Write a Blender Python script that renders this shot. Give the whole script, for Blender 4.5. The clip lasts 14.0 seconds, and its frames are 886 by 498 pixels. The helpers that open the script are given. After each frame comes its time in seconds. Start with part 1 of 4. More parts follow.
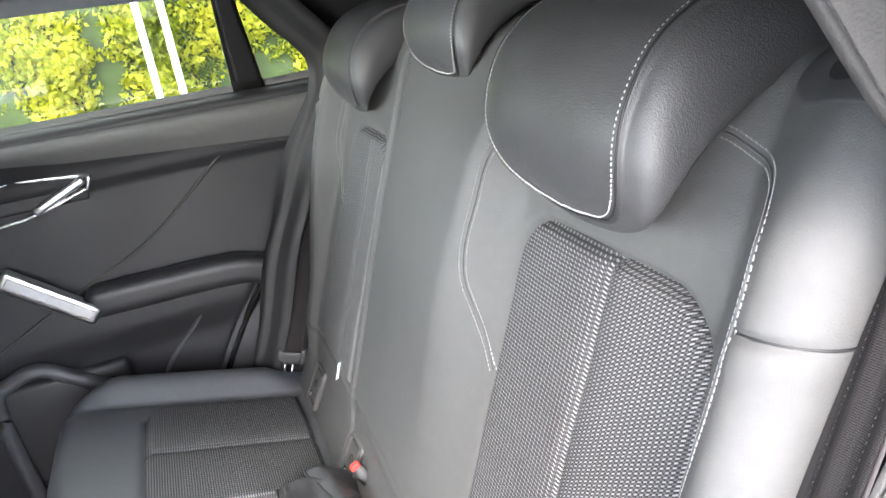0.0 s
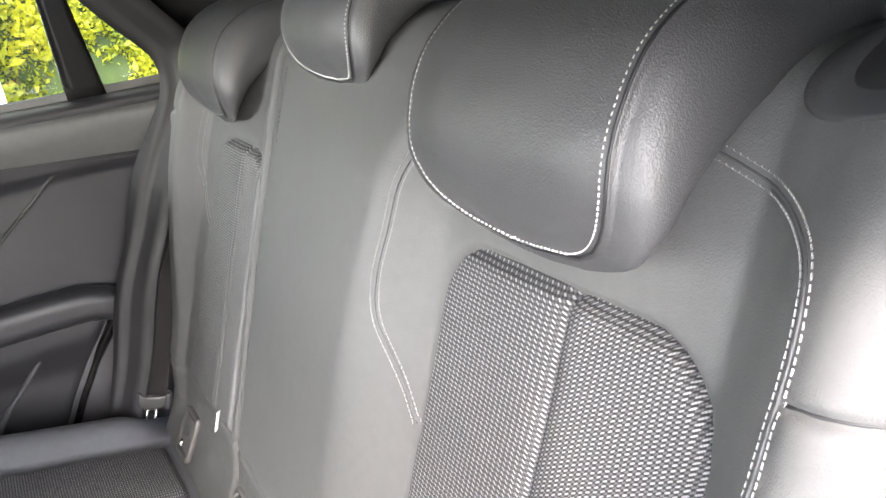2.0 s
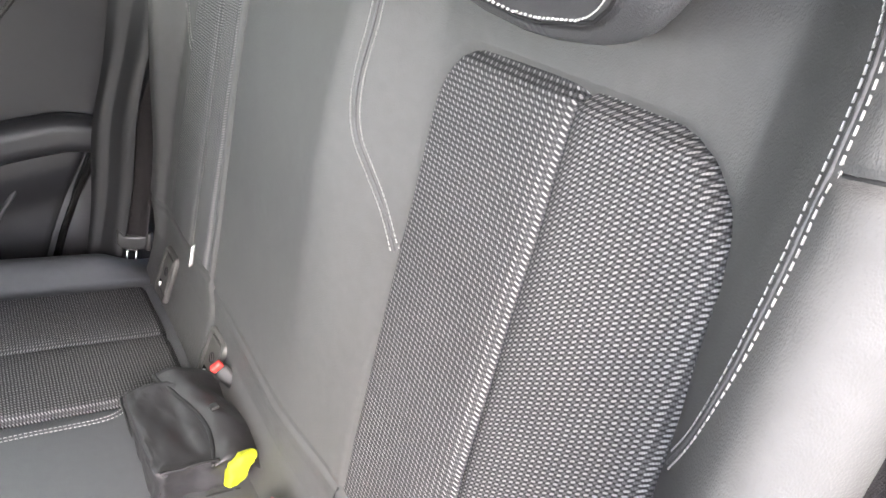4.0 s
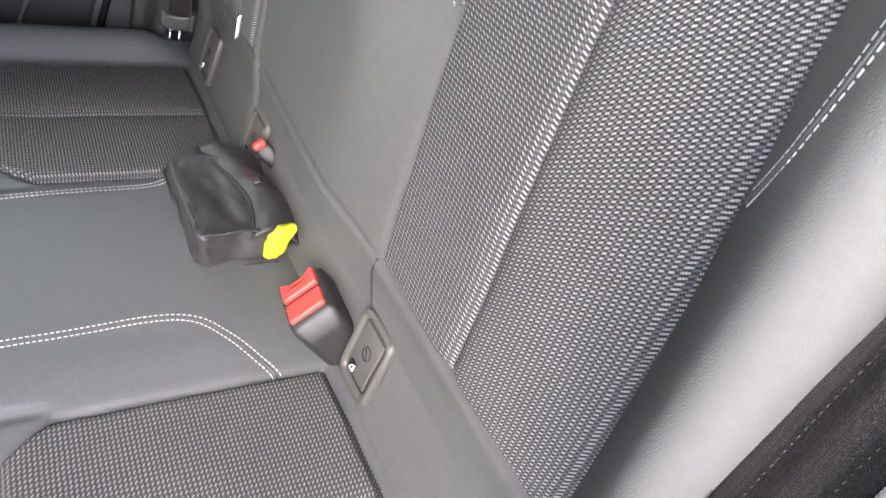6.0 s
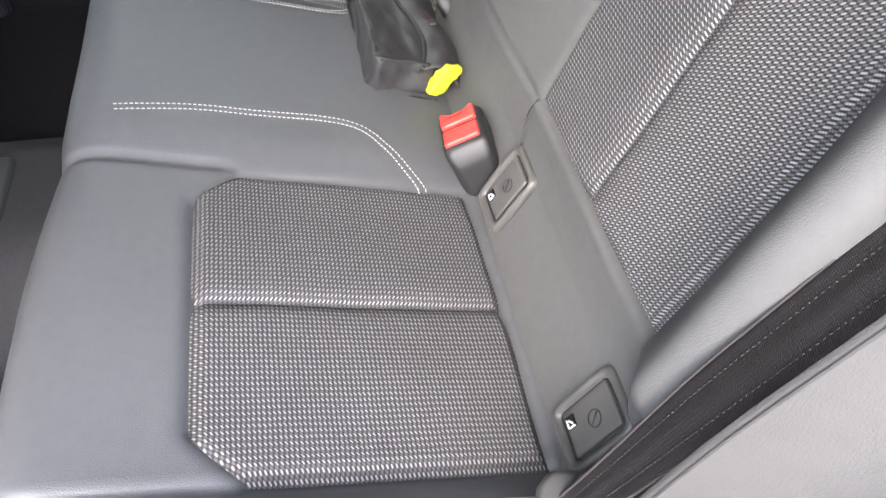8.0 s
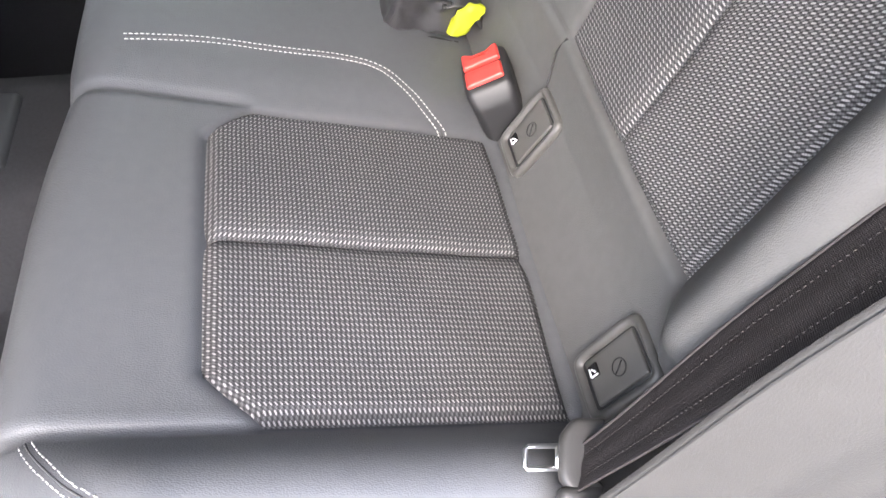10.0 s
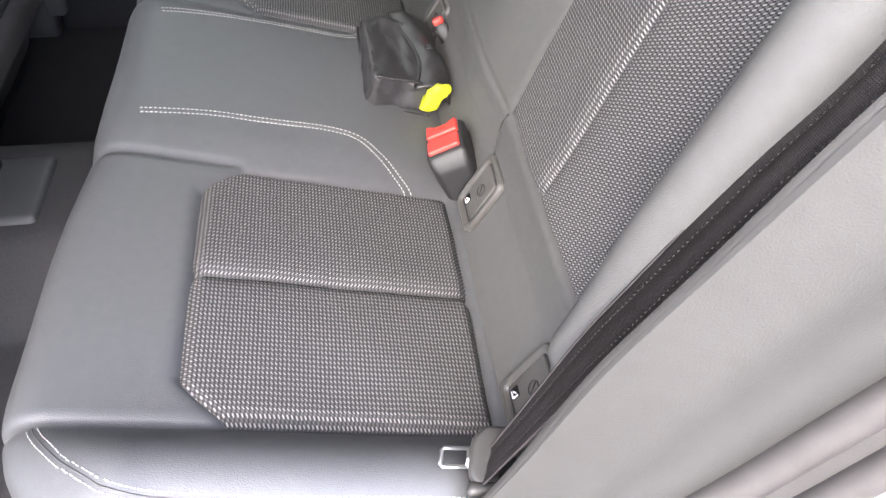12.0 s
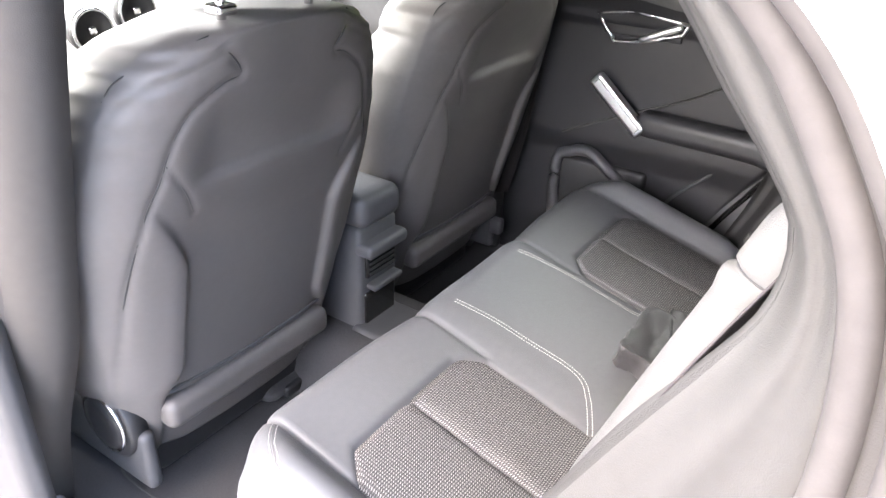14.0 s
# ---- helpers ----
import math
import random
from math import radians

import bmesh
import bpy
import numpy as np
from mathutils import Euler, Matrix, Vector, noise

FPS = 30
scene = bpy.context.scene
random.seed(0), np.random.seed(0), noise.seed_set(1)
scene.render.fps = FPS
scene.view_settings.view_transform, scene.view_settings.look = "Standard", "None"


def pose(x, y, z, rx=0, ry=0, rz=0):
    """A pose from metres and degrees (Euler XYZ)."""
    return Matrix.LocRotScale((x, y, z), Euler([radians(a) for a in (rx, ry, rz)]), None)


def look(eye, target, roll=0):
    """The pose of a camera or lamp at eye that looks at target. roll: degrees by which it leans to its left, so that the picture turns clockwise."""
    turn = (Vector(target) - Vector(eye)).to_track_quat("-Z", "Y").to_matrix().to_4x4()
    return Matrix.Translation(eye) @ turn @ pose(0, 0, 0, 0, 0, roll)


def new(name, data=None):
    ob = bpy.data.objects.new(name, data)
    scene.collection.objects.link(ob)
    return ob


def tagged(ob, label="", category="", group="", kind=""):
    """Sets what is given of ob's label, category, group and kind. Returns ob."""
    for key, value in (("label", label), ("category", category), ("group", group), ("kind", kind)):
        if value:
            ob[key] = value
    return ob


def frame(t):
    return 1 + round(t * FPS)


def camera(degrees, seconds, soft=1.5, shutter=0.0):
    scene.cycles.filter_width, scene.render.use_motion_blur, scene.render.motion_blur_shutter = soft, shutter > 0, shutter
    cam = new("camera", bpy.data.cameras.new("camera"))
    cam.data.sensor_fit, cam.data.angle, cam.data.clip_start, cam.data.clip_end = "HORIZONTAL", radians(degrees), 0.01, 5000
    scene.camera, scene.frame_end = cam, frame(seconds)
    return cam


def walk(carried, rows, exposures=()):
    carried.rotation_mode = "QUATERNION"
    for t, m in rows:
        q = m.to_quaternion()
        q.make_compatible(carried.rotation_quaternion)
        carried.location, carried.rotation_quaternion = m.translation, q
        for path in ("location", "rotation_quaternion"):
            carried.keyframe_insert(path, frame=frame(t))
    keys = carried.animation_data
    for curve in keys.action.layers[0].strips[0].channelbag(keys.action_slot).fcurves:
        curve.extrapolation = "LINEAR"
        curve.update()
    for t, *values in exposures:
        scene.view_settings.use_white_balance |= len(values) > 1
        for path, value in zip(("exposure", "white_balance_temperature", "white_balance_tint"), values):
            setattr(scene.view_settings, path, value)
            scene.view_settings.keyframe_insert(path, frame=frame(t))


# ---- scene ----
cam = camera(62.6, 14.0)
PATH = [
    (0, (-0.837, 0.19, 1.383), (0.931, -0.398, 0.657), -8.8),
    (0.5, (-0.748, 0.193, 1.359), (0.971, -0.54, 0.646), -7.6),
    (1, (-0.719, 0.188, 1.36), (0.945, -0.645, 0.627), -7.6),
    (1.5, (-0.712, 0.186, 1.374), (0.901, -0.725, 0.619), -7.7),
    (2, (-0.713, 0.191, 1.378), (0.878, -0.742, 0.604), -7.3),
    (2.2, (-0.709, 0.187, 1.377), (0.877, -0.748, 0.596), -7.2),
    (4.3, (-0.683, 0.164, 1.275), (0.774, -0.639, 0.164), -3.6),
    (4.5, (-0.681, 0.163, 1.266), (0.747, -0.62, 0.105), -3.5),
    (5, (-0.678, 0.165, 1.247), (0.682, -0.572, -0.021), -2.9),
    (5.5, (-0.68, 0.169, 1.227), (0.661, -0.511, -0.092), -2.5),
    (6, (-0.693, 0.193, 1.223), (0.627, -0.434, -0.142), -0.7),
    (6.5, (-0.719, 0.221, 1.214), (0.595, -0.34, -0.185), 0.8),
    (7, (-0.749, 0.242, 1.212), (0.559, -0.245, -0.22), 2.6),
    (7.5, (-0.771, 0.261, 1.207), (0.524, -0.146, -0.261), 3.8),
    (8, (-0.792, 0.278, 1.204), (0.483, -0.058, -0.299), 4.2),
    (8.5, (-0.79, 0.291, 1.196), (0.442, 0.0, -0.353), 4.6),
    (8.7, (-0.787, 0.287, 1.189), (0.43, 0.019, -0.376), 4.2),
    (10.8, (-0.794, 0.292, 1.172), (0.408, -0.053, -0.389), 6.0),
    (11, (-0.804, 0.289, 1.186), (0.412, -0.053, -0.365), 5.5),
    (11.5, (-0.846, 0.273, 1.205), (0.411, -0.065, -0.313), 4.6),
    (12, (-0.898, 0.23, 1.249), (0.459, -0.021, -0.199), 3.2),
    (12.5, (-0.91, 0.174, 1.309), (0.575, 0.191, -0.03), 2.3),
    (13, (-0.94, 0.108, 1.359), (0.564, 0.508, 0.104), 0.5),
    (13.5, (-0.986, 0.028, 1.404), (0.529, 0.739, 0.308), 1.3),
    (14, (-1.098, -0.134, 1.44), (0.374, 0.827, 0.486), 2.3),
]
EXPOSURES = [(0, 3.96, 6350, 9), (1, 4.06, 6600, 10), (2.2, 4.18, 6650, 11), (5, 3.64, 6500, 11), (8, 3.65, 6450, 10), (11, 3.48, 6550, 11), (12.2, 3.55, 6550, 11), (13, 4.0, 6600, 12), (13.5, 4.2, 6700, 13), (14, 4.18, 6800, 13)]
walk(cam, [(t, look(eye, target, roll)) for t, eye, target, roll in PATH], EXPOSURES)

# ---- light: bright overcast day outside ----
world = bpy.data.worlds.new("sky")
scene.world = world
world.use_nodes = True
wn = world.node_tree
sky = wn.nodes.new("ShaderNodeTexSky")
sky.sky_type = "NISHITA"
sky.sun_disc = False
sky.sun_elevation, sky.sun_rotation = radians(42), radians(-69)
sky.air_density, sky.dust_density = 0.7, 2.2
bg = wn.nodes["Background"]
bg.inputs["Strength"].default_value = 0.15
wn.links.new(sky.outputs[0], bg.inputs[0])
sun_data = bpy.data.lights.new("sun", "SUN")
sun_data.energy, sun_data.angle, sun_data.color = 0.55, radians(100), (1.0, 0.95, 0.88)
sun = new("sun", sun_data)
sun.matrix_world = look((-5.2, 2.2, 5.1), (0, 0, 0))


def sky_lamp(name, eye, target, size, watts, colour):
    """The sky's light just outside a pane, above what is seen through it."""
    data = bpy.data.lights.new(name, "AREA")
    data.shape, data.size, data.size_y, data.energy, data.color = "RECTANGLE", size[0], size[1], watts, colour
    new(name, data).matrix_world = look(eye, target)


sky_lamp("side_window_sky", (0.98, 0.30, 1.66), (0.15, 0.25, 0.85), (1.0, 0.30), 1.5, (0.94, 1.0, 0.92))
sky_lamp("windscreen_sky", (0.0, 2.05, 1.52), (0.0, 0.0, 1.15), (1.1, 0.36), 7.5, (0.95, 0.99, 1.0))
sky_lamp("front_window_sky", (-0.735, 1.30, 1.31), (0.30, 1.12, 0.95), (0.6, 0.2), 1.4, (1.0, 1.0, 0.90))
sky_lamp("rear_window_sky", (0.0, -1.25, 1.66), (0.0, 0.60, 0.95), (1.0, 0.35), 3.0, (0.98, 1.0, 1.0))


# ---- materials ----
def mat(name, color, rough=0.5, metal=0.0, var=0.12, scale=60.0, bump=0.0, bscale=400.0, kind="noise", spec=0.5):
    m = bpy.data.materials.new(name)
    m.use_nodes = True
    nt = m.node_tree
    b = nt.nodes["Principled BSDF"]
    b.inputs["Roughness"].default_value, b.inputs["Metallic"].default_value = rough, metal
    b.inputs["Specular IOR Level"].default_value = spec
    co = nt.nodes.new("ShaderNodeTexCoord")
    n1 = nt.nodes.new("ShaderNodeTexNoise")
    n1.inputs["Scale"].default_value, n1.inputs["Detail"].default_value = scale, 5
    nt.links.new(co.outputs["Object"], n1.inputs["Vector"])
    n2 = nt.nodes.new("ShaderNodeTexNoise")
    n2.inputs["Scale"].default_value, n2.inputs["Detail"].default_value = 7.0, 3
    nt.links.new(co.outputs["Object"], n2.inputs["Vector"])
    mix = nt.nodes.new("ShaderNodeMath")
    mix.operation = "MULTIPLY_ADD"
    mix.inputs[1].default_value, mix.inputs[2].default_value = 0.5, 0.0
    add = nt.nodes.new("ShaderNodeMath")
    add.operation = "ADD"
    nt.links.new(n1.outputs["Fac"], mix.inputs[0])
    nt.links.new(mix.outputs[0], add.inputs[0])
    half = nt.nodes.new("ShaderNodeMath")
    half.operation = "MULTIPLY"
    half.inputs[1].default_value = 0.5
    nt.links.new(n2.outputs["Fac"], half.inputs[0])
    nt.links.new(half.outputs[0], add.inputs[1])
    ramp = nt.nodes.new("ShaderNodeMapRange")
    ramp.inputs["From Min"].default_value, ramp.inputs["From Max"].default_value = 0.3, 0.7
    ramp.inputs["To Min"].default_value, ramp.inputs["To Max"].default_value = 1 - var, 1 + var
    nt.links.new(add.outputs[0], ramp.inputs["Value"])
    col = nt.nodes.new("ShaderNodeVectorMath")
    col.operation = "SCALE"
    col.inputs[0].default_value = color
    nt.links.new(ramp.outputs[0], col.inputs["Scale"])
    nt.links.new(col.outputs[0], b.inputs["Base Color"])
    r2 = nt.nodes.new("ShaderNodeMapRange")
    r2.inputs["From Min"].default_value, r2.inputs["From Max"].default_value = 0.3, 0.7
    r2.inputs["To Min"].default_value, r2.inputs["To Max"].default_value = rough - 0.06, min(1.0, rough + 0.06)
    nt.links.new(n2.outputs["Fac"], r2.inputs["Value"])
    nt.links.new(r2.outputs[0], b.inputs["Roughness"])
    if bump:
        if kind == "leather":
            t = nt.nodes.new("ShaderNodeTexVoronoi")
            t.feature = "SMOOTH_F1"
            t.inputs["Scale"].default_value = bscale
            out = t.outputs["Distance"]
            warp = nt.nodes.new("ShaderNodeVectorMath")
            warp.operation = "MULTIPLY"
            warp.inputs[1].default_value = (1.0, 0.62, 0.62)
            nt.links.new(co.outputs["Object"], warp.inputs[0])
            nt.links.new(warp.outputs[0], t.inputs["Vector"])
        else:
            t = nt.nodes.new("ShaderNodeTexNoise")
            t.inputs["Scale"].default_value, t.inputs["Detail"].default_value = bscale, 4
            out = t.outputs["Fac"]
            nt.links.new(co.outputs["Object"], t.inputs["Vector"])
        bn = nt.nodes.new("ShaderNodeBump")
        bn.inputs["Strength"].default_value, bn.inputs["Distance"].default_value = bump, 0.001
        nt.links.new(out, bn.inputs["Height"])
        nt.links.new(bn.outputs[0], b.inputs["Normal"])
    return m


LEATHER = mat("black_leather", (0.078, 0.081, 0.087), 0.48, var=0.08, scale=90, bump=0.25, bscale=1250, kind="leather", spec=0.42)
SEAT_REAR = mat("dark_seat_rear_cover", (0.079, 0.073, 0.071), 0.52, var=0.08, scale=90, bump=0.22, bscale=1250, kind="leather")
LEATHER_BACK = mat("black_backrest_leather", (0.080, 0.080, 0.079), 0.62, var=0.08, scale=90, bump=0.30, bscale=1350, kind="leather", spec=0.22)
ARMREST = mat("dark_padded_armrest", (0.018, 0.018, 0.020), 0.5, var=0.08, bump=0.2, bscale=1250, kind="leather")
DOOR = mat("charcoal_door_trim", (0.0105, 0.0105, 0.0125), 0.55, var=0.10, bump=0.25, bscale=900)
# the grey trim again for the far side, its shade put into the colour
SHADED_TRIM = mat("shaded_side_trim", (0.006, 0.006, 0.007), 0.6, var=0.1, bump=0.3, bscale=700)
BELT_THREAD = mat("belt_thread", (0.014, 0.0115, 0.0115), 0.8, var=0.2)
HEADREST = mat("smooth_black_leather", (0.056, 0.056, 0.058), 0.43, var=0.08, scale=90, bump=0.38, bscale=1350, kind="leather")
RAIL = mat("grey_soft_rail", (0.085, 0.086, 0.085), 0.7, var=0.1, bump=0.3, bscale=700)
HARD = mat("dark_grained_plastic", (0.045, 0.045, 0.048), 0.55, var=0.10, bump=0.25, bscale=900)
TRIM = mat("grey_grained_trim", (0.037, 0.0355, 0.0335), 0.62, var=0.10, bump=0.35, bscale=700)
DARK = mat("black_plastic", (0.013, 0.013, 0.014), 0.55, var=0.1, bump=0.1, bscale=900)
GLOSS = mat("gloss_black_plastic", (0.010, 0.010, 0.010), 0.18, var=0.05)
CARPET = mat("dark_carpet", (0.028, 0.027, 0.029), 0.95, var=0.35, scale=220, bump=0.8, bscale=1200)
LINING = mat("black_headliner_cloth", (0.004, 0.004, 0.005), 0.95, var=0.2, bump=0.4, bscale=1500)
THREAD = mat("white_thread", (0.44, 0.435, 0.42), 0.7, var=0.08)
FLECK = mat("grey_thread", (0.15, 0.15, 0.15), 0.7, var=0.2)
SILVER = mat("satin_silver", (0.72, 0.72, 0.72), 0.28, metal=1.0, var=0.04)
CHROME = mat("bright_chrome", (0.85, 0.85, 0.86), 0.10, metal=1.0, var=0.03)
RED = mat("red_plastic", (0.62, 0.045, 0.035), 0.40, var=0.06)
YELLOW = mat("fluorescent_yellow_cloth", (0.52, 0.57, 0.02), 0.75, var=0.1, bump=0.3, bscale=500)
NYLON = mat("black_nylon_cloth", (0.030, 0.029, 0.031), 0.42, var=0.2, bump=0.3, bscale=1500)
WHITE_PRINT = mat("white_print", (0.8, 0.8, 0.8), 0.6, var=0.03)
PAINT = mat("white_car_paint", (0.78, 0.78, 0.77), 0.2, var=0.02)
PILLAR = mat("brown_grey_pillar_trim", (0.036, 0.033, 0.031), 0.7, var=0.12, bump=0.3, bscale=700)
RUBBER = mat("door_seal_rubber", (0.05, 0.045, 0.043), 0.7, var=0.2, bump=0.2, bscale=300)
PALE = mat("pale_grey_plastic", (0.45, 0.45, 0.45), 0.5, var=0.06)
POLE = mat("pale_painted_steel", (0.62, 0.66, 0.66), 0.5, var=0.05)
TARMAC = mat("pale_paving", (0.22, 0.215, 0.205), 0.9, var=0.3, scale=30, bump=0.5, bscale=90)


def leaf_mat():
    m = bpy.data.materials.new("hedge_leaves")
    m.use_nodes = True
    nt = m.node_tree
    b = nt.nodes["Principled BSDF"]
    g = nt.nodes.new("ShaderNodeNewGeometry")
    ramp = nt.nodes.new("ShaderNodeValToRGB")
    e = ramp.color_ramp.elements
    e[0].position, e[0].color = 0.0, (0.05, 0.09, 0.006, 1)
    e[1].position, e[1].color = 1.0, (0.42, 0.40, 0.012, 1)
    mid = ramp.color_ramp.elements.new(0.45)
    mid.color = (0.24, 0.27, 0.010, 1)
    co = nt.nodes.new("ShaderNodeTexCoord")
    cl = nt.nodes.new("ShaderNodeTexNoise")
    cl.inputs["Scale"].default_value, cl.inputs["Detail"].default_value = 2.6, 3
    nt.links.new(co.outputs["Object"], cl.inputs["Vector"])
    pick = nt.nodes.new("ShaderNodeMath")
    pick.operation = "MULTIPLY_ADD"
    pick.inputs[1].default_value = 0.45
    wide_patch = nt.nodes.new("ShaderNodeMapRange")
    wide_patch.inputs["From Min"].default_value, wide_patch.inputs["From Max"].default_value = 0.35, 0.65
    wide_patch.inputs["To Max"].default_value = 0.55
    nt.links.new(cl.outputs["Fac"], wide_patch.inputs["Value"])
    nt.links.new(g.outputs["Random Per Island"], pick.inputs[0])
    nt.links.new(wide_patch.outputs[0], pick.inputs[2])
    nt.links.new(pick.outputs[0], ramp.inputs[0])
    nt.links.new(ramp.outputs[0], b.inputs["Base Color"])
    b.inputs["Roughness"].default_value = 0.6
    tr = nt.nodes.new("ShaderNodeBsdfTranslucent")
    nt.links.new(ramp.outputs[0], tr.inputs[0])
    mx = nt.nodes.new("ShaderNodeMixShader")
    mx.inputs[0].default_value = 0.4
    nt.links.new(b.outputs[0], mx.inputs[1])
    nt.links.new(tr.outputs[0], mx.inputs[2])
    nt.links.new(mx.outputs[0], nt.nodes["Material Output"].inputs[0])
    return m


LEAVES = leaf_mat()


def glass_mat():
    m = bpy.data.materials.new("window_glass")
    m.use_nodes = True
    nt = m.node_tree
    nt.nodes.remove(nt.nodes["Principled BSDF"])
    t = nt.nodes.new("ShaderNodeBsdfTransparent")
    t.inputs[0].default_value = (0.9, 0.93, 0.9, 1)
    gl = nt.nodes.new("ShaderNodeBsdfGlossy")
    gl.inputs["Roughness"].default_value = 0.02
    fr = nt.nodes.new("ShaderNodeFresnel")
    fr.inputs[0].default_value = 1.45
    mx = nt.nodes.new("ShaderNodeMixShader")
    nt.links.new(fr.outputs[0], mx.inputs[0])
    nt.links.new(t.outputs[0], mx.inputs[1])
    nt.links.new(gl.outputs[0], mx.inputs[2])
    nt.links.new(mx.outputs[0], nt.nodes["Material Output"].inputs[0])
    return m


GLASS = glass_mat()


def weave_mat(name, base, thread, pitch, slant, float_size, rib, shear=0.0, dark=0.25, amp=1.0):
    """A ribbed cloth with slanted pale floats on a lattice, each between short dark gaps; UVs are in metres."""
    m = bpy.data.materials.new(name)
    m.use_nodes = True
    nt = m.node_tree
    b = nt.nodes["Principled BSDF"]
    b.inputs["Roughness"].default_value = 0.66
    b.inputs["Specular IOR Level"].default_value = 0.35
    N, L = nt.nodes.new, nt.links.new

    def op(kind, *args):
        n = N("ShaderNodeMath")
        n.operation = kind
        for i, v in enumerate(args):
            if isinstance(v, (int, float)):
                n.inputs[i].default_value = v
            else:
                L(v, n.inputs[i])
        return n.outputs[0]

    def soft(value, lo, hi):
        n = N("ShaderNodeMapRange")
        n.interpolation_type = "SMOOTHSTEP"
        n.inputs["From Min"].default_value, n.inputs["From Max"].default_value = lo, hi
        L(value, n.inputs["Value"])
        return n.outputs[0]

    def tex(scale):
        n = N("ShaderNodeTexNoise")
        n.inputs["Scale"].default_value = scale
        L(uv.outputs[0], n.inputs["Vector"])
        return n.outputs["Fac"]

    uv = N("ShaderNodeUVMap")
    sep = N("ShaderNodeSeparateXYZ")
    L(uv.outputs[0], sep.inputs[0])
    wob = op("MULTIPLY", op("SUBTRACT", tex(70), 0.5), 0.0014)
    pu, pv = op("ADD", sep.outputs[0], wob), op("ADD", sep.outputs[1], wob)
    c, s = math.cos(slant), math.sin(slant)
    cu = op("DIVIDE", pu, pitch[0])
    cv = op("ADD", op("DIVIDE", pv, pitch[1]), op("MULTIPLY", cu, shear))

    def spots(ou, ov, half_l, half_w, lo, hi):
        """Slanted short bars, one to a cell, with their middle at (ou, ov) of the cell."""
        fu = op("SUBTRACT", op("FRACT", op("ADD", cu, 0.5 - ou)), 0.5)
        fv = op("SUBTRACT", op("FRACT", op("ADD", cv, 0.5 - ov)), 0.5)
        du = op("MULTIPLY", fu, pitch[0])
        dv = op("MULTIPLY", op("SUBTRACT", fv, op("MULTIPLY", fu, shear)), pitch[1])
        along = op("ADD", op("MULTIPLY", du, c), op("MULTIPLY", dv, s))
        across = op("SUBTRACT", op("MULTIPLY", dv, c), op("MULTIPLY", du, s))
        r = op("ADD", op("POWER", op("ABSOLUTE", op("DIVIDE", along, half_l)), 3.0), op("POWER", op("ABSOLUTE", op("DIVIDE", across, half_w)), 2.0))
        return soft(r, hi, lo)

    bright = spots(0.5, 0.5, float_size[0], float_size[1], 0.25, 1.35)
    faint = spots(0.0, 0.5, float_size[0] * 0.75, float_size[1] * 0.9, 0.2, 1.4)
    gaps = op("MAXIMUM", spots(0.5, 0.0, float_size[0] * 0.8, float_size[1] * 0.75, 0.2, 1.4), spots(0.0, 0.0, float_size[0] * 0.7, float_size[1] * 0.7, 0.2, 1.4))
    # fine threads that cross the floats
    run = op("ADD", op("MULTIPLY", pu, c), op("MULTIPLY", pv, s))
    lane = op("SUBTRACT", op("MULTIPLY", pv, c), op("MULTIPLY", pu, s))
    knots = op("ABSOLUTE", op("SUBTRACT", op("FRACT", op("ADD", op("DIVIDE", run, rib), op("MULTIPLY", op("DIVIDE", lane, rib), 0.22))), 0.5))
    ribs = soft(knots, 0.5, 0.1)
    body = op("MULTIPLY", op("MULTIPLY_ADD", ribs, 0.45, 0.55), op("SUBTRACT", 1.0, op("MULTIPLY", gaps, 1.0 - dark)))
    body = op("MULTIPLY", body, op("MULTIPLY_ADD", tex(900), 0.5, 0.75))
    pale = op("ADD", bright, op("MULTIPLY", faint, 0.22 * amp))
    amount = op("MULTIPLY", op("MULTIPLY", pale, op("MULTIPLY_ADD", ribs, 0.35, 0.65)), op("MULTIPLY_ADD", tex(260), 0.9, 0.5))
    mx0 = N("ShaderNodeMix")
    mx0.data_type = "RGBA"
    L(body, mx0.inputs[0])
    mx0.inputs[6].default_value, mx0.inputs[7].default_value = (*[k * 0.12 for k in base], 1), (*base, 1)
    mx = N("ShaderNodeMix")
    mx.data_type = "RGBA"
    L(amount, mx.inputs[0])
    L(mx0.outputs[2], mx.inputs[6])
    mx.inputs[7].default_value = (*thread, 1)
    L(mx.outputs[2], b.inputs["Base Color"])
    height = op("ADD", op("ADD", body, op("MULTIPLY", bright, 0.6)), op("MULTIPLY", tex(1500), 0.25))
    bn = N("ShaderNodeBump")
    bn.inputs["Strength"].default_value, bn.inputs["Distance"].default_value = 0.55, 0.0008
    L(height, bn.inputs["Height"])
    L(bn.outputs[0], b.inputs["Normal"])
    return m


CLOTH, FLOAT = (0.047, 0.047, 0.050), (0.29, 0.286, 0.282)
SEAT_WEAVE = (weave_mat("woven_seat_cloth", CLOTH, FLOAT, (0.0054, 0.0039), radians(38), (0.0019, 0.00070), 0.0014), weave_mat("woven_seat_cloth_turned", CLOTH, FLOAT, (0.0054, 0.0039), radians(-38), (0.0020, 0.00060), 0.0014))
BACK_WEAVE = (weave_mat("woven_backrest_cloth", CLOTH, FLOAT, (0.0056, 0.0034), radians(-36), (0.0022, 0.00072), 0.0012, dark=0.1), weave_mat("woven_backrest_cloth_turned", CLOTH, FLOAT, (0.0060, 0.0037), radians(30), (0.0021, 0.00064), 0.0013))
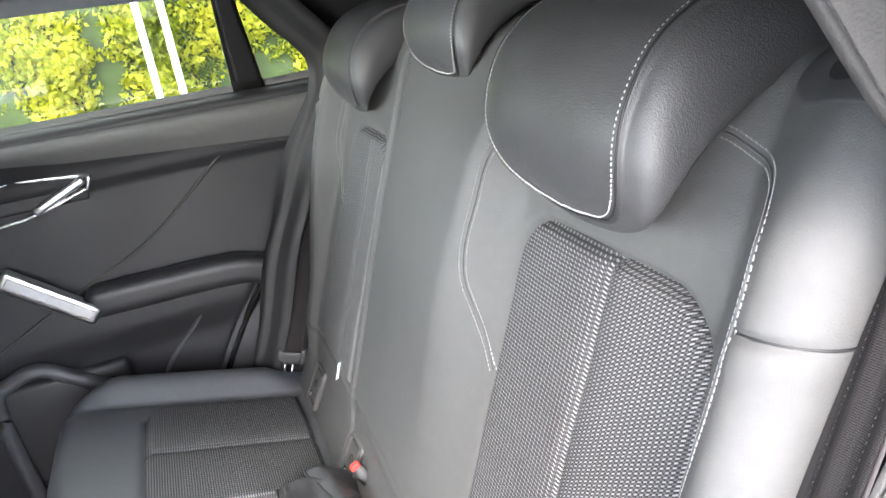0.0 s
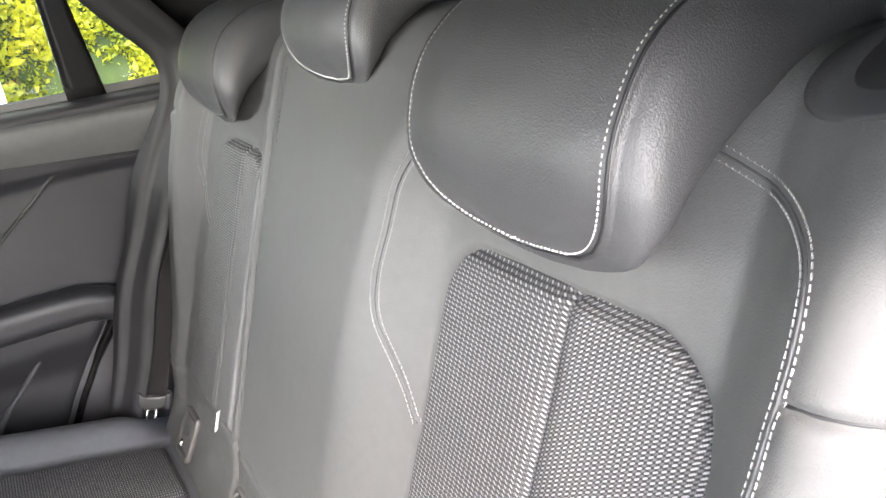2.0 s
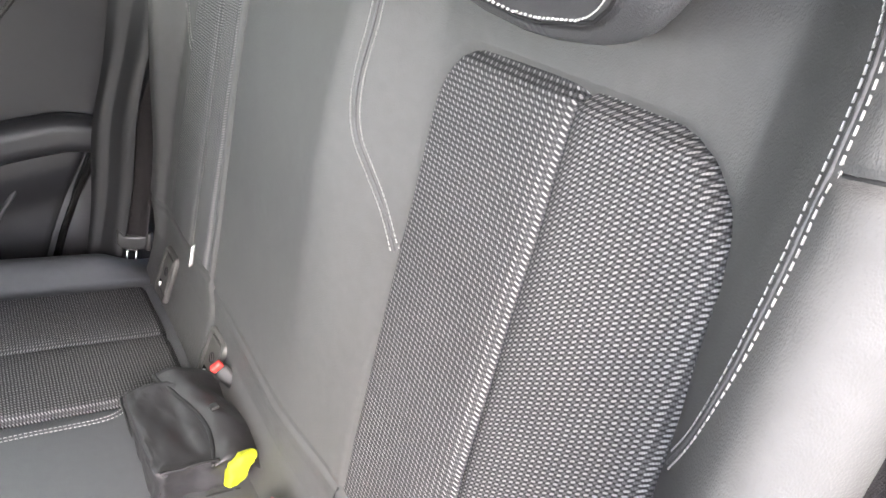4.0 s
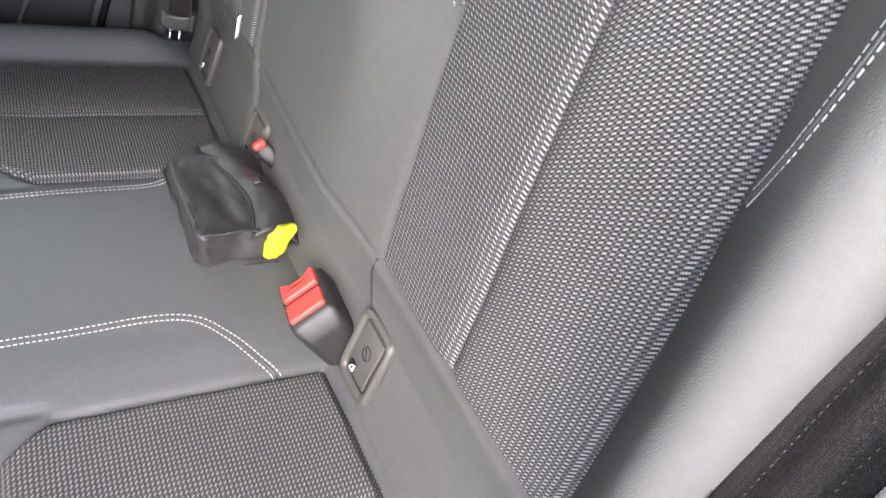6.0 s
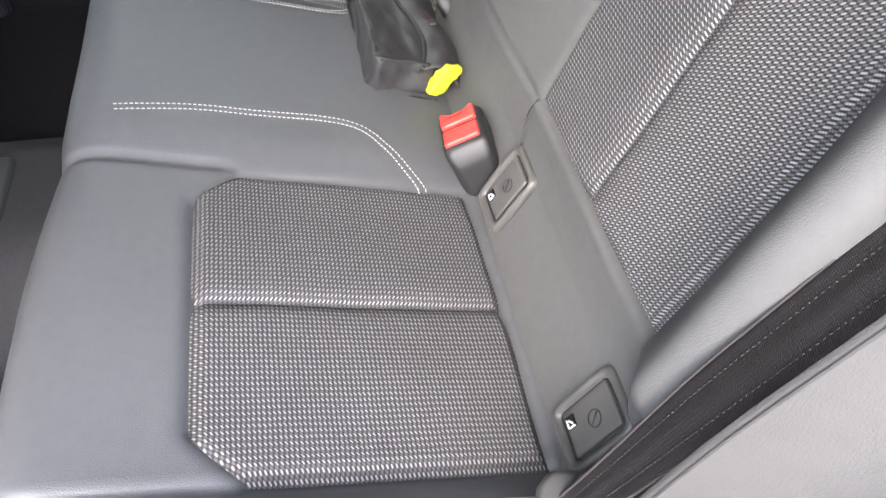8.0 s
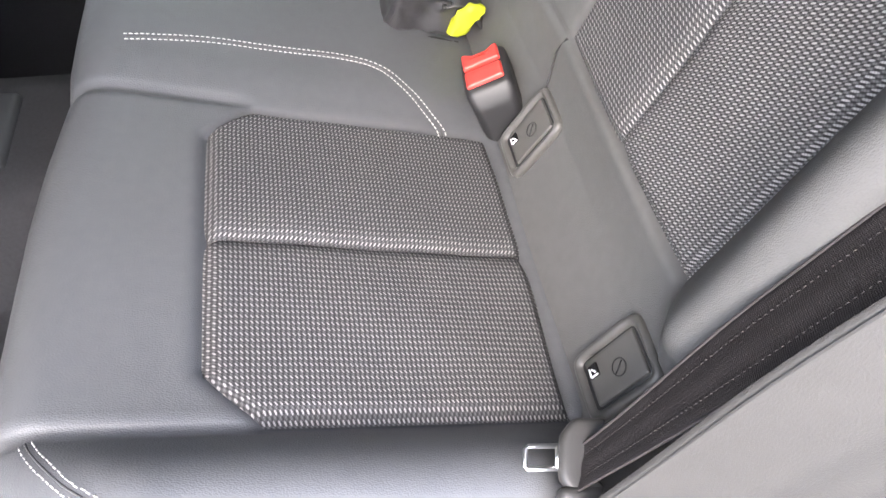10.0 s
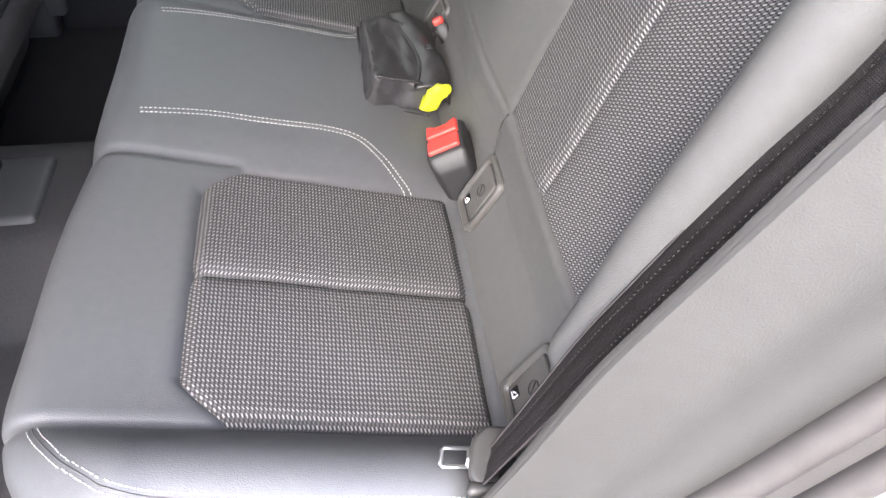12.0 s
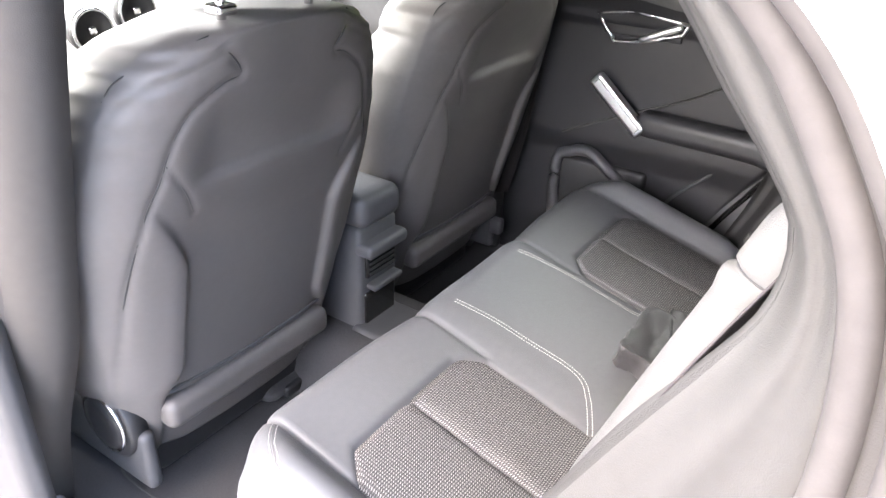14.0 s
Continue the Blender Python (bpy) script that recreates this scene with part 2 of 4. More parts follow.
WEBBING = weave_mat("seat_belt_webbing", (0.0078, 0.0058, 0.0060), (0.0185, 0.0145, 0.015), (0.0030, 0.0014), radians(-25), (0.0010, 0.0004), 0.0009)


# ---- mesh helpers ----
def thing(name, at=(0, 0, 0), label="", category="", group="", kind=""):
    ob = new(name)
    ob.empty_display_size = 0.05
    ob.location = at
    return tagged(ob, label, category, group, kind)


def part(name, bm, material, parent=None, label="", smooth=True):
    me = bpy.data.meshes.new(name)
    if smooth:
        for f in bm.faces:
            f.smooth = True
    bm.to_mesh(me)
    bm.free()
    me.materials.append(material)
    ob = new(name, me)
    if parent is not None:
        ob.parent = parent
        ob.matrix_parent_inverse = Matrix.Translation(-parent.location)
    if label:
        ob["label"] = label
    return ob


def sheet(fn, us, vs, uv=None, thick=0.0):
    """A grid of fn(u, v); thick gives it a back, offset along its normals."""
    bm = bmesh.new()
    rows = [[bm.verts.new(fn(u, v)) for u in us] for v in vs]
    lay = bm.loops.layers.uv.new("UVMap") if uv else None
    coords = [[uv(u, v) if uv else None for u in us] for v in vs]
    for j in range(len(vs) - 1):
        for i in range(len(us) - 1):
            idx = ((j, i), (j, i + 1), (j + 1, i + 1), (j + 1, i))
            try:
                f = bm.faces.new([rows[a][c] for a, c in idx])
            except ValueError:
                continue
            if lay:
                for lp, (a, c) in zip(f.loops, idx):
                    lp[lay].uv = coords[a][c]
    if thick:
        bm.normal_update()
        bmesh.ops.solidify(bm, geom=bm.faces[:], thickness=thick)
    return bm


def rbox(size, r, centre=(0, 0, 0), seg=4, warp=None, m=None):
    """A box with rounded edges of radius r; warp moves a point given in the box's own frame."""
    bm = bmesh.new()
    bmesh.ops.create_cube(bm, size=2.0)
    bmesh.ops.subdivide_edges(bm, edges=bm.edges[:], cuts=2 * seg + 1, use_grid_fill=True)
    half = [s / 2 for s in size]
    r = min(r, *half)
    n = 2 * seg + 2
    for v in bm.verts:
        p = []
        for k in range(3):
            c = v.co[k]
            i = round((c + 1) / 2 * n)
            # the outer cells carry the rounding, the middle one the flat
            g = i / n * 2 - 1
            q = math.copysign(min(1.0, abs(g) * 1.0), g)
            p.append(q)
        core, out = [], []
        for k in range(3):
            c = p[k]
            t = abs(c)
            core.append(math.copysign(half[k] - r, c) * min(1.0, t * 2.2))
            out.append(math.copysign(max(0.0, (t * 2.2 - 1) / 1.2), c))
        d = Vector(out)
        big = max(abs(x) for x in d)
        if big > 1e-6:
            flat = Vector((math.tan(x * math.pi / 4) for x in d))
            d = flat.normalized()
        v.co = Vector(core) + d * r
        if warp:
            v.co = Vector(warp(v.co))
        v.co = (m @ v.co if m is not None else v.co) + Vector(centre)
    return bm


def tube(path, radius, sides=10, closed=False, flat=1.0, up=(0, 0, 1)):
    """A round or flattened rod along a path of points."""
    bm = bmesh.new()
    pts = [Vector(p) for p in path]
    rings = []
    for i, p in enumerate(pts):
        a, c = pts[(i - 1) % len(pts) if closed else max(0, i - 1)], pts[(i + 1) % len(pts) if closed else min(len(pts) - 1, i + 1)]
        d = (c - a).normalized()
        s = d.cross(Vector(up))
        s = s.normalized() if s.length > 1e-4 else d.orthogonal().normalized()
        w = s.cross(d)
        rr = radius(i / (len(pts) - 1)) if callable(radius) else radius
        rings.append([bm.verts.new(p + rr * (math.cos(k * math.tau / sides) * s + flat * math.sin(k * math.tau / sides) * w)) for k in range(sides)])
    pairs = list(zip(rings, rings[1:])) + ([(rings[-1], rings[0])] if closed else [])
    for x, y in pairs:
        for k in range(sides):
            bm.faces.new((x[k], x[(k + 1) % sides], y[(k + 1) % sides], y[k]))
    if not closed:
        bm.faces.new(rings[0][::-1])
        bm.faces.new(rings[-1])
    bmesh.ops.recalc_face_normals(bm, faces=bm.faces[:])
    return bm


def curve(points, n=40):
    """Catmull-Rom through the points, n steps, even in length."""
    p = [Vector(q) for q in points]
    p = [2 * p[0] - p[1]] + p + [2 * p[-1] - p[-2]]
    fine = []
    for i in range(1, len(p) - 2):
        for k in range(24):
            t = k / 24
            a, b, c, d = p[i - 1], p[i], p[i + 1], p[i + 2]
            fine.append(0.5 * ((2 * b) + (c - a) * t + (2 * a - 5 * b + 4 * c - d) * t * t + (3 * b - a - 3 * c + d) * t ** 3))
    fine.append(p[-2])
    length = [0.0]
    for a, b in zip(fine, fine[1:]):
        length.append(length[-1] + (b - a).length)
    out, j = [], 0
    for k in range(n + 1):
        want = length[-1] * k / n
        while j < len(fine) - 2 and length[j + 1] < want:
            j += 1
        span = length[j + 1] - length[j]
        out.append(fine[j].lerp(fine[j + 1], (want - length[j]) / span if span > 1e-9 else 0))
    return out


def smooth(a, b, x):
    t = min(1.0, max(0.0, (x - a) / (b - a)))
    return t * t * (3 - 2 * t)


def lin(a, b, n):
    return [a + (b - a) * i / n for i in range(n + 1)]


def join_boxes(boxes):
    """Small oriented boxes (centre, along, across, normal, l, w, h) in one bmesh."""
    bm = bmesh.new()
    for c, a, s, n, l, w, h in boxes:
        vs = []
        for i, j, k, f in ((-1, -1, 0, 1), (1, -1, 0, 1), (1, 1, 0, 1), (-1, 1, 0, 1), (-.7, -.6, 1, 1), (.7, -.6, 1, 1), (.7, .6, 1, 1), (-.7, .6, 1, 1)):
            vs.append(bm.verts.new(c + a * (i * l / 2) + s * (j * w / 2) + n * (h if k else -0.0005)))
        for q in ((4, 5, 6, 7), (0, 1, 5, 4), (1, 2, 6, 5), (2, 3, 7, 6), (3, 0, 4, 7)):
            bm.faces.new([vs[x] for x in q])
    return bm


def stitches(on, path, offset=0.0, pitch=0.0050, length=0.0037, width=0.0011, height=0.0007):
    """A row of thread stitches on the surface on(a, b) -> point, along the path of (a, b), shifted sideways by offset."""
    flat = curve([(p[0], p[1], 0) for p in path], 160)
    pts = [on(p.x, p.y) for p in flat]
    run = [0.0]
    for a, b in zip(pts, pts[1:]):
        run.append(run[-1] + (b - a).length)
    boxes, j = [], 0
    for k in range(int(run[-1] / pitch)):
        want = (k + 0.5) * pitch
        while j < len(pts) - 2 and run[j + 1] < want:
            j += 1
        p = flat[j].lerp(flat[j + 1], (want - run[j]) / max(1e-9, run[j + 1] - run[j]))
        e = 0.002
        o = on(p.x, p.y)
        nrm = (on(p.x + e, p.y) - o).cross(on(p.x, p.y + e) - o).normalized()
        along = (pts[j + 1] - pts[j]).normalized()
        side = nrm.cross(along).normalized()
        if offset:
            # step sideways over the surface itself
            ea, eb = (on(p.x + e, p.y) - o) / e, (on(p.x, p.y + e) - o) / e
            aa, ab, bb = ea.dot(ea), ea.dot(eb), eb.dot(eb)
            ra, rb = ea.dot(side) * offset, eb.dot(side) * offset
            det = max(1e-9, aa * bb - ab * ab)
            o = on(p.x + (ra * bb - rb * ab) / det, p.y + (rb * aa - ra * ab) / det)
        boxes.append((o, along, side, nrm, length, width, height))
    return join_boxes(boxes)


# dark green that stands in for the shade deep inside the hedge
CORE_SHADE = mat("hedge_shade", (0.022, 0.038, 0.006), 0.9, var=0.5, scale=6, bump=0.6, bscale=20)
COVER = mat("grey_moulded_plastic", (0.068, 0.066, 0.062), 0.42, var=0.08, bump=0.15, bscale=900)
GRIP = mat("latch_grip_plastic", (0.034, 0.033, 0.032), 0.38, var=0.08)
EDGE = mat("webbing_edge", (0.026, 0.021, 0.022), 0.8, var=0.5, scale=900)


def seam_line(on, path, radius=0.0012):
    """The closed seam between two rows of stitching."""
    return tube([on(p.x, p.y) - Vector((0, 0, radius * 0.35)) for p in curve([(q[0], q[1], 0) for q in path], 90)], radius, 6)


def rings_to_bm(rings, cap0=True, cap1=True):
    bm = bmesh.new()
    vs = [[bm.verts.new(p) for p in r] for r in rings]
    n = len(vs[0])
    for a, b in zip(vs, vs[1:]):
        for k in range(n):
            bm.faces.new((a[k], a[(k + 1) % n], b[(k + 1) % n], b[k]))
    if cap0:
        bm.faces.new(vs[0][::-1])
    if cap1:
        bm.faces.new(vs[-1])
    bmesh.ops.recalc_face_normals(bm, faces=bm.faces[:])
    return bm


def oval(hw, hh, power=3.0, n=64):
    """Points (a, b) of a superellipse."""
    out = []
    for k in range(n):
        t = k * math.tau / n
        c, s = math.cos(t), math.sin(t)
        out.append((hw * math.copysign(abs(c) ** (2 / power), c), hh * math.copysign(abs(s) ** (2 / power), s)))
    return out


def table(points, n=200):
    """A profile (y, z) as a function of arc length, with its total length."""
    c = curve([(p[0], p[1], 0) for p in points], n)
    run = [0.0]
    for a, b in zip(c, c[1:]):
        run.append(run[-1] + (b - a).length)

    def at(s):
        s = min(max(s, 0.0), run[-1] - 1e-9)
        i = min(int(s / run[-1] * n), n - 1)
        while run[i + 1] < s:
            i += 1
        while run[i] > s:
            i -= 1
        f = (s - run[i]) / (run[i + 1] - run[i])
        p = c[i].lerp(c[i + 1], f)
        d = (c[i + 1] - c[i]).normalized()
        return p.x, p.y, d.x, d.y
    return at, run[-1]


def panel_dist(x, w, P):
    """Signed distance-like value to a panel's outline; below zero is inside."""
    xc, hw = (P["x0"] + P["x1"]) / 2, (P["x1"] - P["x0"]) / 2
    dx, dt, db = abs(x - xc) - hw, w - P["w1"], P["w0"] - w
    d = max(dx, dt, db)
    if P["cut"]:
        d = max(d, (dx + dt + P["cut"]) * 0.7071)
    return d


def panel_span(w, P):
    """The panel's two edges at w: straight sides with cut or rounded upper corners, and a lean of the outer side."""
    lo, hi = P["x0"], P["x1"]
    t = (w - P["w0"]) / (P["w1"] - P["w0"])
    lo, hi = lo + P["lean0"] * t * t, hi - P["lean1"] * t * t
    if P["cut"]:
        # a cut corner with a slight round
        e = min(1.0, max(0.0, (w - (P["w1"] - P["cut"])) / P["cut"]))
        d = P["cut"] * (1 - (1 - e ** 1.3) ** (1 / 1.3))
        lo, hi = lo + d, hi - d
    for k, r in ((0, P["r0"]), (1, P["r1"])):
        e = w - (P["w1"] - r)
        if r and e > 0:
            d = r - math.sqrt(max(0.0, r * r - e * e))
            lo, hi = (lo + d, hi) if k == 0 else (lo, hi - d)
    return lo, hi


def fabric_panel(on, P, parent, cloth, lift=0.0035, label=""):
    """The cloth insert: two cushioned halves that meet in a deep seam."""
    xc = P["seam"]

    def place(u, w):
        lo, hi = panel_span(w, P)
        mid = min(max(xc, lo + 0.01), hi - 0.01)
        return mid + (u * (hi - mid) if u > 0 else u * (mid - lo)), lo, hi

    def fn(u, w):
        x, lo, hi = place(u, w)
        edge = min(x - lo, hi - x, w - P["w0"], P["w1"] - w)
        h = lift - 0.013 * (1 - smooth(0.0, 0.016, edge)) ** 1.5 - 0.0085 * math.exp(-abs(x - xc) / 0.0065)
        # a soft, slightly uneven fill
        h += 0.0016 * noise.noise((x * 14, w * 14, 3.1)) + 0.003 * (1 - u * u)
        return on(x, w, h, True)

    ws = [P["w0"] + (P["w1"] - P["w0"]) * (0.5 + 0.5 * math.sin(t * math.pi / 2)) for t in lin(-1, 1, 90)]
    half = [0.5 - 0.5 * math.cos(t * math.pi) for t in lin(0, 1, 60)]
    for k, us in ((0, [t - 1 for t in half]), (1, half)):
        part("fabric_panel", sheet(fn, us, ws, uv=lambda u, w: (place(u, w)[0], w)), cloth[k], parent, label)


# ---- rear bench cushion ----
C_TOP = lambda y: 0.603 + 0.2724 * (y - 0.103)
c_front, c_len = table([(0.46, C_TOP(0.46)), (0.49, 0.7055), (0.514, 0.698), (0.529, 0.674), (0.535, 0.63), (0.53, 0.54), (0.50, 0.40)])
C_PANELS = [dict(x0=-0.546, x1=-0.200, w0=0.098, w1=0.394, cut=0.045, r0=0, r1=0, lean0=0, lean1=0, seam=-0.374), dict(x0=0.182, x1=0.514, w0=0.098, w1=0.385, cut=0.045, r0=0, r1=0, lean0=0, lean1=0, seam=0.345)]


side_prof, side_len = table([(0.0, 0.0), (0.012, 0.007), (0.03, 0.025), (0.05, 0.034), (0.072, 0.030), (0.090, 0.012), (0.098, -0.015), (0.100, -0.06), (0.098, -0.16)])


def cushion(x, w, lift=0.0, bare=False):
    """The cushion's surface: x across, w along from the back edge to the front and down; lift is along its normal."""
    if w <= 0.46:
        y, z, dy, dz = w, C_TOP(w), 0.9648, 0.2628
    else:
        y, z, dy, dz = c_front(w - 0.46)
    ax = abs(x - (-0.012))
    drop, xx = 0.0, x
    rise = 0.0
    if ax > 0.536:
        dx, dh, _, _ = side_prof(ax - 0.536)
        xx = -0.012 + math.copysign(0.536 + dx, x)
        f = smooth(0.07, 0.17, w) * (1 - 0.75 * smooth(0.42, 0.52, w))
        drop, rise = (0.0, dh * f) if dh > 0 else (-dh, 0.0)
    h = lift + rise
    if not bare:
        for P in C_PANELS:
            d = panel_dist(x, w, P)
            h += -0.010 * (1 - smooth(-0.006, 0.003, d)) - 0.003 * math.exp(-(d / 0.007) ** 2)
        for side, xs in ((-1, -0.19), (1, 0.172)):
            d = (x - xs) * side
            if w > 0.34:
                h -= 0.006 * math.exp(-(d / 0.006) ** 2) * smooth(0.34, 0.37, w)
        h += 0.007 * smooth(-0.20, -0.14, x) * (1 - smooth(0.13, 0.19, x))
        h -= 0.006 * math.exp(-((ax - 0.536) / 0.005) ** 2)
        h += 0.0012 * noise.noise((x * 9, w * 9, 1.7)) + 0.00015 * noise.noise((x * 45, w * 45, 4.0))
    k, m = smooth(0.48, 0.63, abs(xx + 0.012)) ** 2, abs(xx + 0.012)
    y += (0.016 * smooth(0.12, 0.36, m) - 0.006 - 0.058 * k) * smooth(0.40, 0.5, w)
    y, z = y - dz * h, z + dy * h
    return Vector((xx, y, z - drop))


bench = thing("rear_bench_cushion", (0, 0.3, 0.42), "black leather rear bench cushion with two woven cloth seat panels", "car seat")
across = lin(-0.548, 0.524, 214)
roll = [0.01 * i for i in range(1, 26)]
part("leather_cover", sheet(cushion, [-0.548 - r for r in roll[::-1]] + across + [0.524 + r for r in roll], lin(0.066, 0.46 + c_len, 150)), LEATHER, bench)
for P in C_PANELS:
    fabric_panel(cushion, P, bench, SEAT_WEAVE, label="dark grey cloth panel with white flecked weave")
SEAM_NEAR = [(-0.123, 0.478), (-0.108, 0.40), (-0.104, 0.33), (-0.100, 0.255), (-0.110, 0.212), (-0.145, 0.183), (-0.203, 0.148)]
SEAM_FAR = [(0.120, 0.480), (0.140, 0.40), (0.148, 0.31), (0.150, 0.226), (0.165, 0.195), (0.20, 0.170), (0.24, 0.15)]
for seam in (SEAM_NEAR, SEAM_FAR):
    part("seam", seam_line(cushion, seam), HEADREST, bench)
    for off in (-0.0042, 0.0042):
        part("stitching", stitches(cushion, seam, off, 0.0054, 0.0041, 0.0015), THREAD, bench, "white twin stitching")
EDGE_NEAR = [(-0.554, 0.497), (-0.586, 0.491), (-0.608, 0.486), (-0.625, 0.472), (-0.634, 0.450), (-0.640, 0.40), (-0.643, 0.35), (-0.644, 0.29), (-0.644, 0.22), (-0.644, 0.145)]
part("seam", seam_line(cushion, EDGE_NEAR, 0.0008), HEADREST, bench)
for off in (-0.0042, 0.0042):
    part("stitching", stitches(cushion, EDGE_NEAR, off, 0.0050, 0.0037, 0.0011, 0.0006), THREAD, bench, "white twin stitching")

# ---- rear backrests ----
B_TOP = 1.262
b_low = [(0.105, 0.572), (0.080, 0.612), (0.062, 0.643), (0.046, 0.675), (0.037, 0.710), (0.034, 0.737), (-0.003, 0.839), (-0.040, 0.942), (-0.077, 1.042), (-0.113, 1.141), (-0.157, 1.262)]
b_high, b_len = table([(-0.157, 1.262), (-0.174, 1.286), (-0.203, 1.301), (-0.250, 1.306), (-0.31, 1.295), (-0.33, 1.25)])


def b_prof(w):
    if w >= B_TOP:
        return b_high(w - B_TOP)
    for (y0, z0), (y1, z1) in zip(b_low, b_low[1:]):
        if w <= z1 or z1 == b_low[-1][1]:
            f = (w - z0) / (z1 - z0)
            n = math.hypot(y1 - y0, z1 - z0)
            return y0 + f * (y1 - y0), w, (y1 - y0) / n, (z1 - z0) / n


B_NEAR = dict(x0=-0.516, x1=-0.212, w0=0.738, w1=1.145, cut=0, r0=0.066, r1=0.050, lean0=0.022, lean1=0.0, seam=-0.366)
B_FAR = dict(x0=0.246, x1=0.462, w0=0.738, w1=1.142, cut=0, r0=0.05, r1=0.06, lean0=0.0, lean1=0.015, seam=0.318)


def b_dist(x, w, P):
    lo, hi = panel_span(min(w, P["w1"]), P)
    return max(lo - x, x - hi, w - P["w1"], P["w0"] - w)


def backrest(x0, x1, P, ridge, bolster, r_in, r_out):
    """The surface of one backrest between x0 and x1, as a function of (x, w, lift)."""
    lo, hi = (r_out, r_in) if bolster < 0 else (r_in, r_out)

    def fn(x, w, lift=0.0, bare=False):
        y, z, dy, dz = b_prof(w)
        h = lift
        amp = (0.010 + 0.036 * smooth(0.74, 1.10, w)) * (1 - 0.55 * smooth(1.17, 1.30, w)) * smooth(0.60, 0.74, w)
        if ridge:
            xr = -0.07 - 0.2 * (w - 0.8)
            h += amp * (smooth(-0.212, xr, x) if x < xr else 1 - 0.85 * min(1.0, (x - xr) / (0.215 - xr)))
        else:
            h += 0.18 * amp * (1 - smooth(0.235, 0.265, x))
        b0, b1 = (-0.508 + 0.020 * smooth(0.9, 1.13, w), -0.580) if bolster < 0 else (0.50, 0.54)
        side_amp = (0.058 + 0.013 * smooth(0.74, 0.92, w)) * (1 - 0.55 * smooth(1.19, 1.31, w)) * smooth(0.675, 0.765, w) if bolster < 0 else amp
        h += side_amp * (0.55 * smooth(-b0, -b1, -x) + 0.45 * math.sin(min(1.0, max(0.0, (x - b0) / (b1 - b0))) * math.pi / 2) if bolster < 0 else smooth(b0, b1, x))
        if not bare:
            d = b_dist(x, w, P)
            h += -0.010 * (1 - smooth(-0.006, 0.003, d)) - 0.002 * math.exp(-(d / 0.007) ** 2)
            h -= 0.004 * math.exp(-((w - 0.737) / 0.004) ** 2)
            if abs(x) > 0.555:
                ws0 = 1.155 + 0.16 * (abs(x) - 0.562)
                h += (0.0035 * math.exp(-((w - ws0 + 0.012) / 0.010) ** 2) - 0.006 * math.exp(-((w - ws0) / 0.0026) ** 2)) * smooth(0.556, 0.568, abs(x))
            h += 0.0014 * noise.noise((x * 8, w * 8, 9.2)) + 0.00012 * noise.noise((x * 40, w * 40, 2.0))
        xx, back = x, 0.0
        for edge, sgn, r in ((x0, -1, lo), (x1, 1, hi)):
            a = (x - edge) * sgn + r
            if a > 0:
                t = min(a / r, math.pi / 2)
                xx = edge - sgn * r + sgn * r * math.sin(t)
                back = r * (1 - math.cos(t)) + max(0.0, a - r * math.pi / 2)
        h -= back
        return Vector((xx, y + dz * h, z - dy * h))

    n = int((x1 - x0 - lo - hi) / 0.006)
    xs = [x0 + lo - 0.01 * i for i in range(int((lo * 1.57 + 0.16) / 0.01), 0, -1)] + lin(x0 + lo, x1 - hi, n) + [x1 - hi + 0.01 * i for i in range(1, int((hi * 1.57 + 0.16) / 0.01))]
    if lo < 0.02:
        xs = sorted(xs + [x0 + lo - 0.004, x0 + lo - 0.007])
    if hi < 0.02:
        xs = sorted(xs + [x1 - hi + 0.004, x1 - hi + 0.007])
    ws = lin(0.574, 0.725, 36) + lin(0.73, 1.147, 100) + lin(1.1485, 1.172, 17) + lin(1.176, B_TOP, 22) + [B_TOP + b_len * i / 24 for i in range(1, 25)]
    return fn, sheet(fn, xs, ws)


wide = thing("rear_seat_back", (-0.2, -0.1, 0.6), "wide black leather rear backrest section with woven cloth panel", "car seat")
near_back, bm = backrest(-0.605, 0.222, B_NEAR, True, -1, 0.012, 0.034)
part("leather_cover", bm, LEATHER_BACK, wide)
fabric_panel(near_back, B_NEAR, wide, BACK_WEAVE, label="dark grey cloth panel with white flecked weave")
SIDE_IN = [(-0.209, 0.975), (-0.172, 1.026), (-0.157, 1.056), (-0.155, 1.092), (-0.161, 1.135), (-0.168, 1.182), (-0.190, 1.245)]
SIDE_OUT = [(-0.440, 1.250), (-0.457, 1.248), (-0.491, 1.238), (-0.526, 1.225), (-0.546, 1.212), (-0.555, 1.192), (-0.557, 1.163), (-0.556, 1.142), (-0.555, 1.112), (-0.550, 1.072), (-0.538, 1.034), (-0.518, 1.001)]
for seam in (SIDE_IN, SIDE_OUT):
    part("seam", seam_line(near_back, seam), HEADREST, wide)
    for off in (-0.0045, 0.0045):
        part("stitching", stitches(near_back, seam, off), THREAD, wide, "white twin stitching")
part("bolster_crease", tube([near_back(x, 1.155 - 0.16 * (x + 0.562), 0.0003) for x in lin(-0.562, -0.64, 20)], 0.0010, 6), DARK, wide, "dark crease across the side bolster")
for off in (-0.0035, 0.0035):
    part("stitching", stitches(near_back, [(0.196, 1.16), (0.197, 1.20), (0.196, 1.255)], off, 0.0062, 0.0044, 0.0010), FLECK, wide)
narrow = thing("rear_seat_back", (0.4, -0.1, 0.6), "narrow black leather rear backrest section with woven cloth panel", "car seat")
far_back, bm = backrest(0.230, 0.600, B_FAR, False, 1, 0.014, 0.035)
part("leather_cover", bm, LEATHER_BACK, narrow)
fabric_panel(far_back, B_FAR, narrow, BACK_WEAVE, label="dark grey cloth panel with white flecked weave")
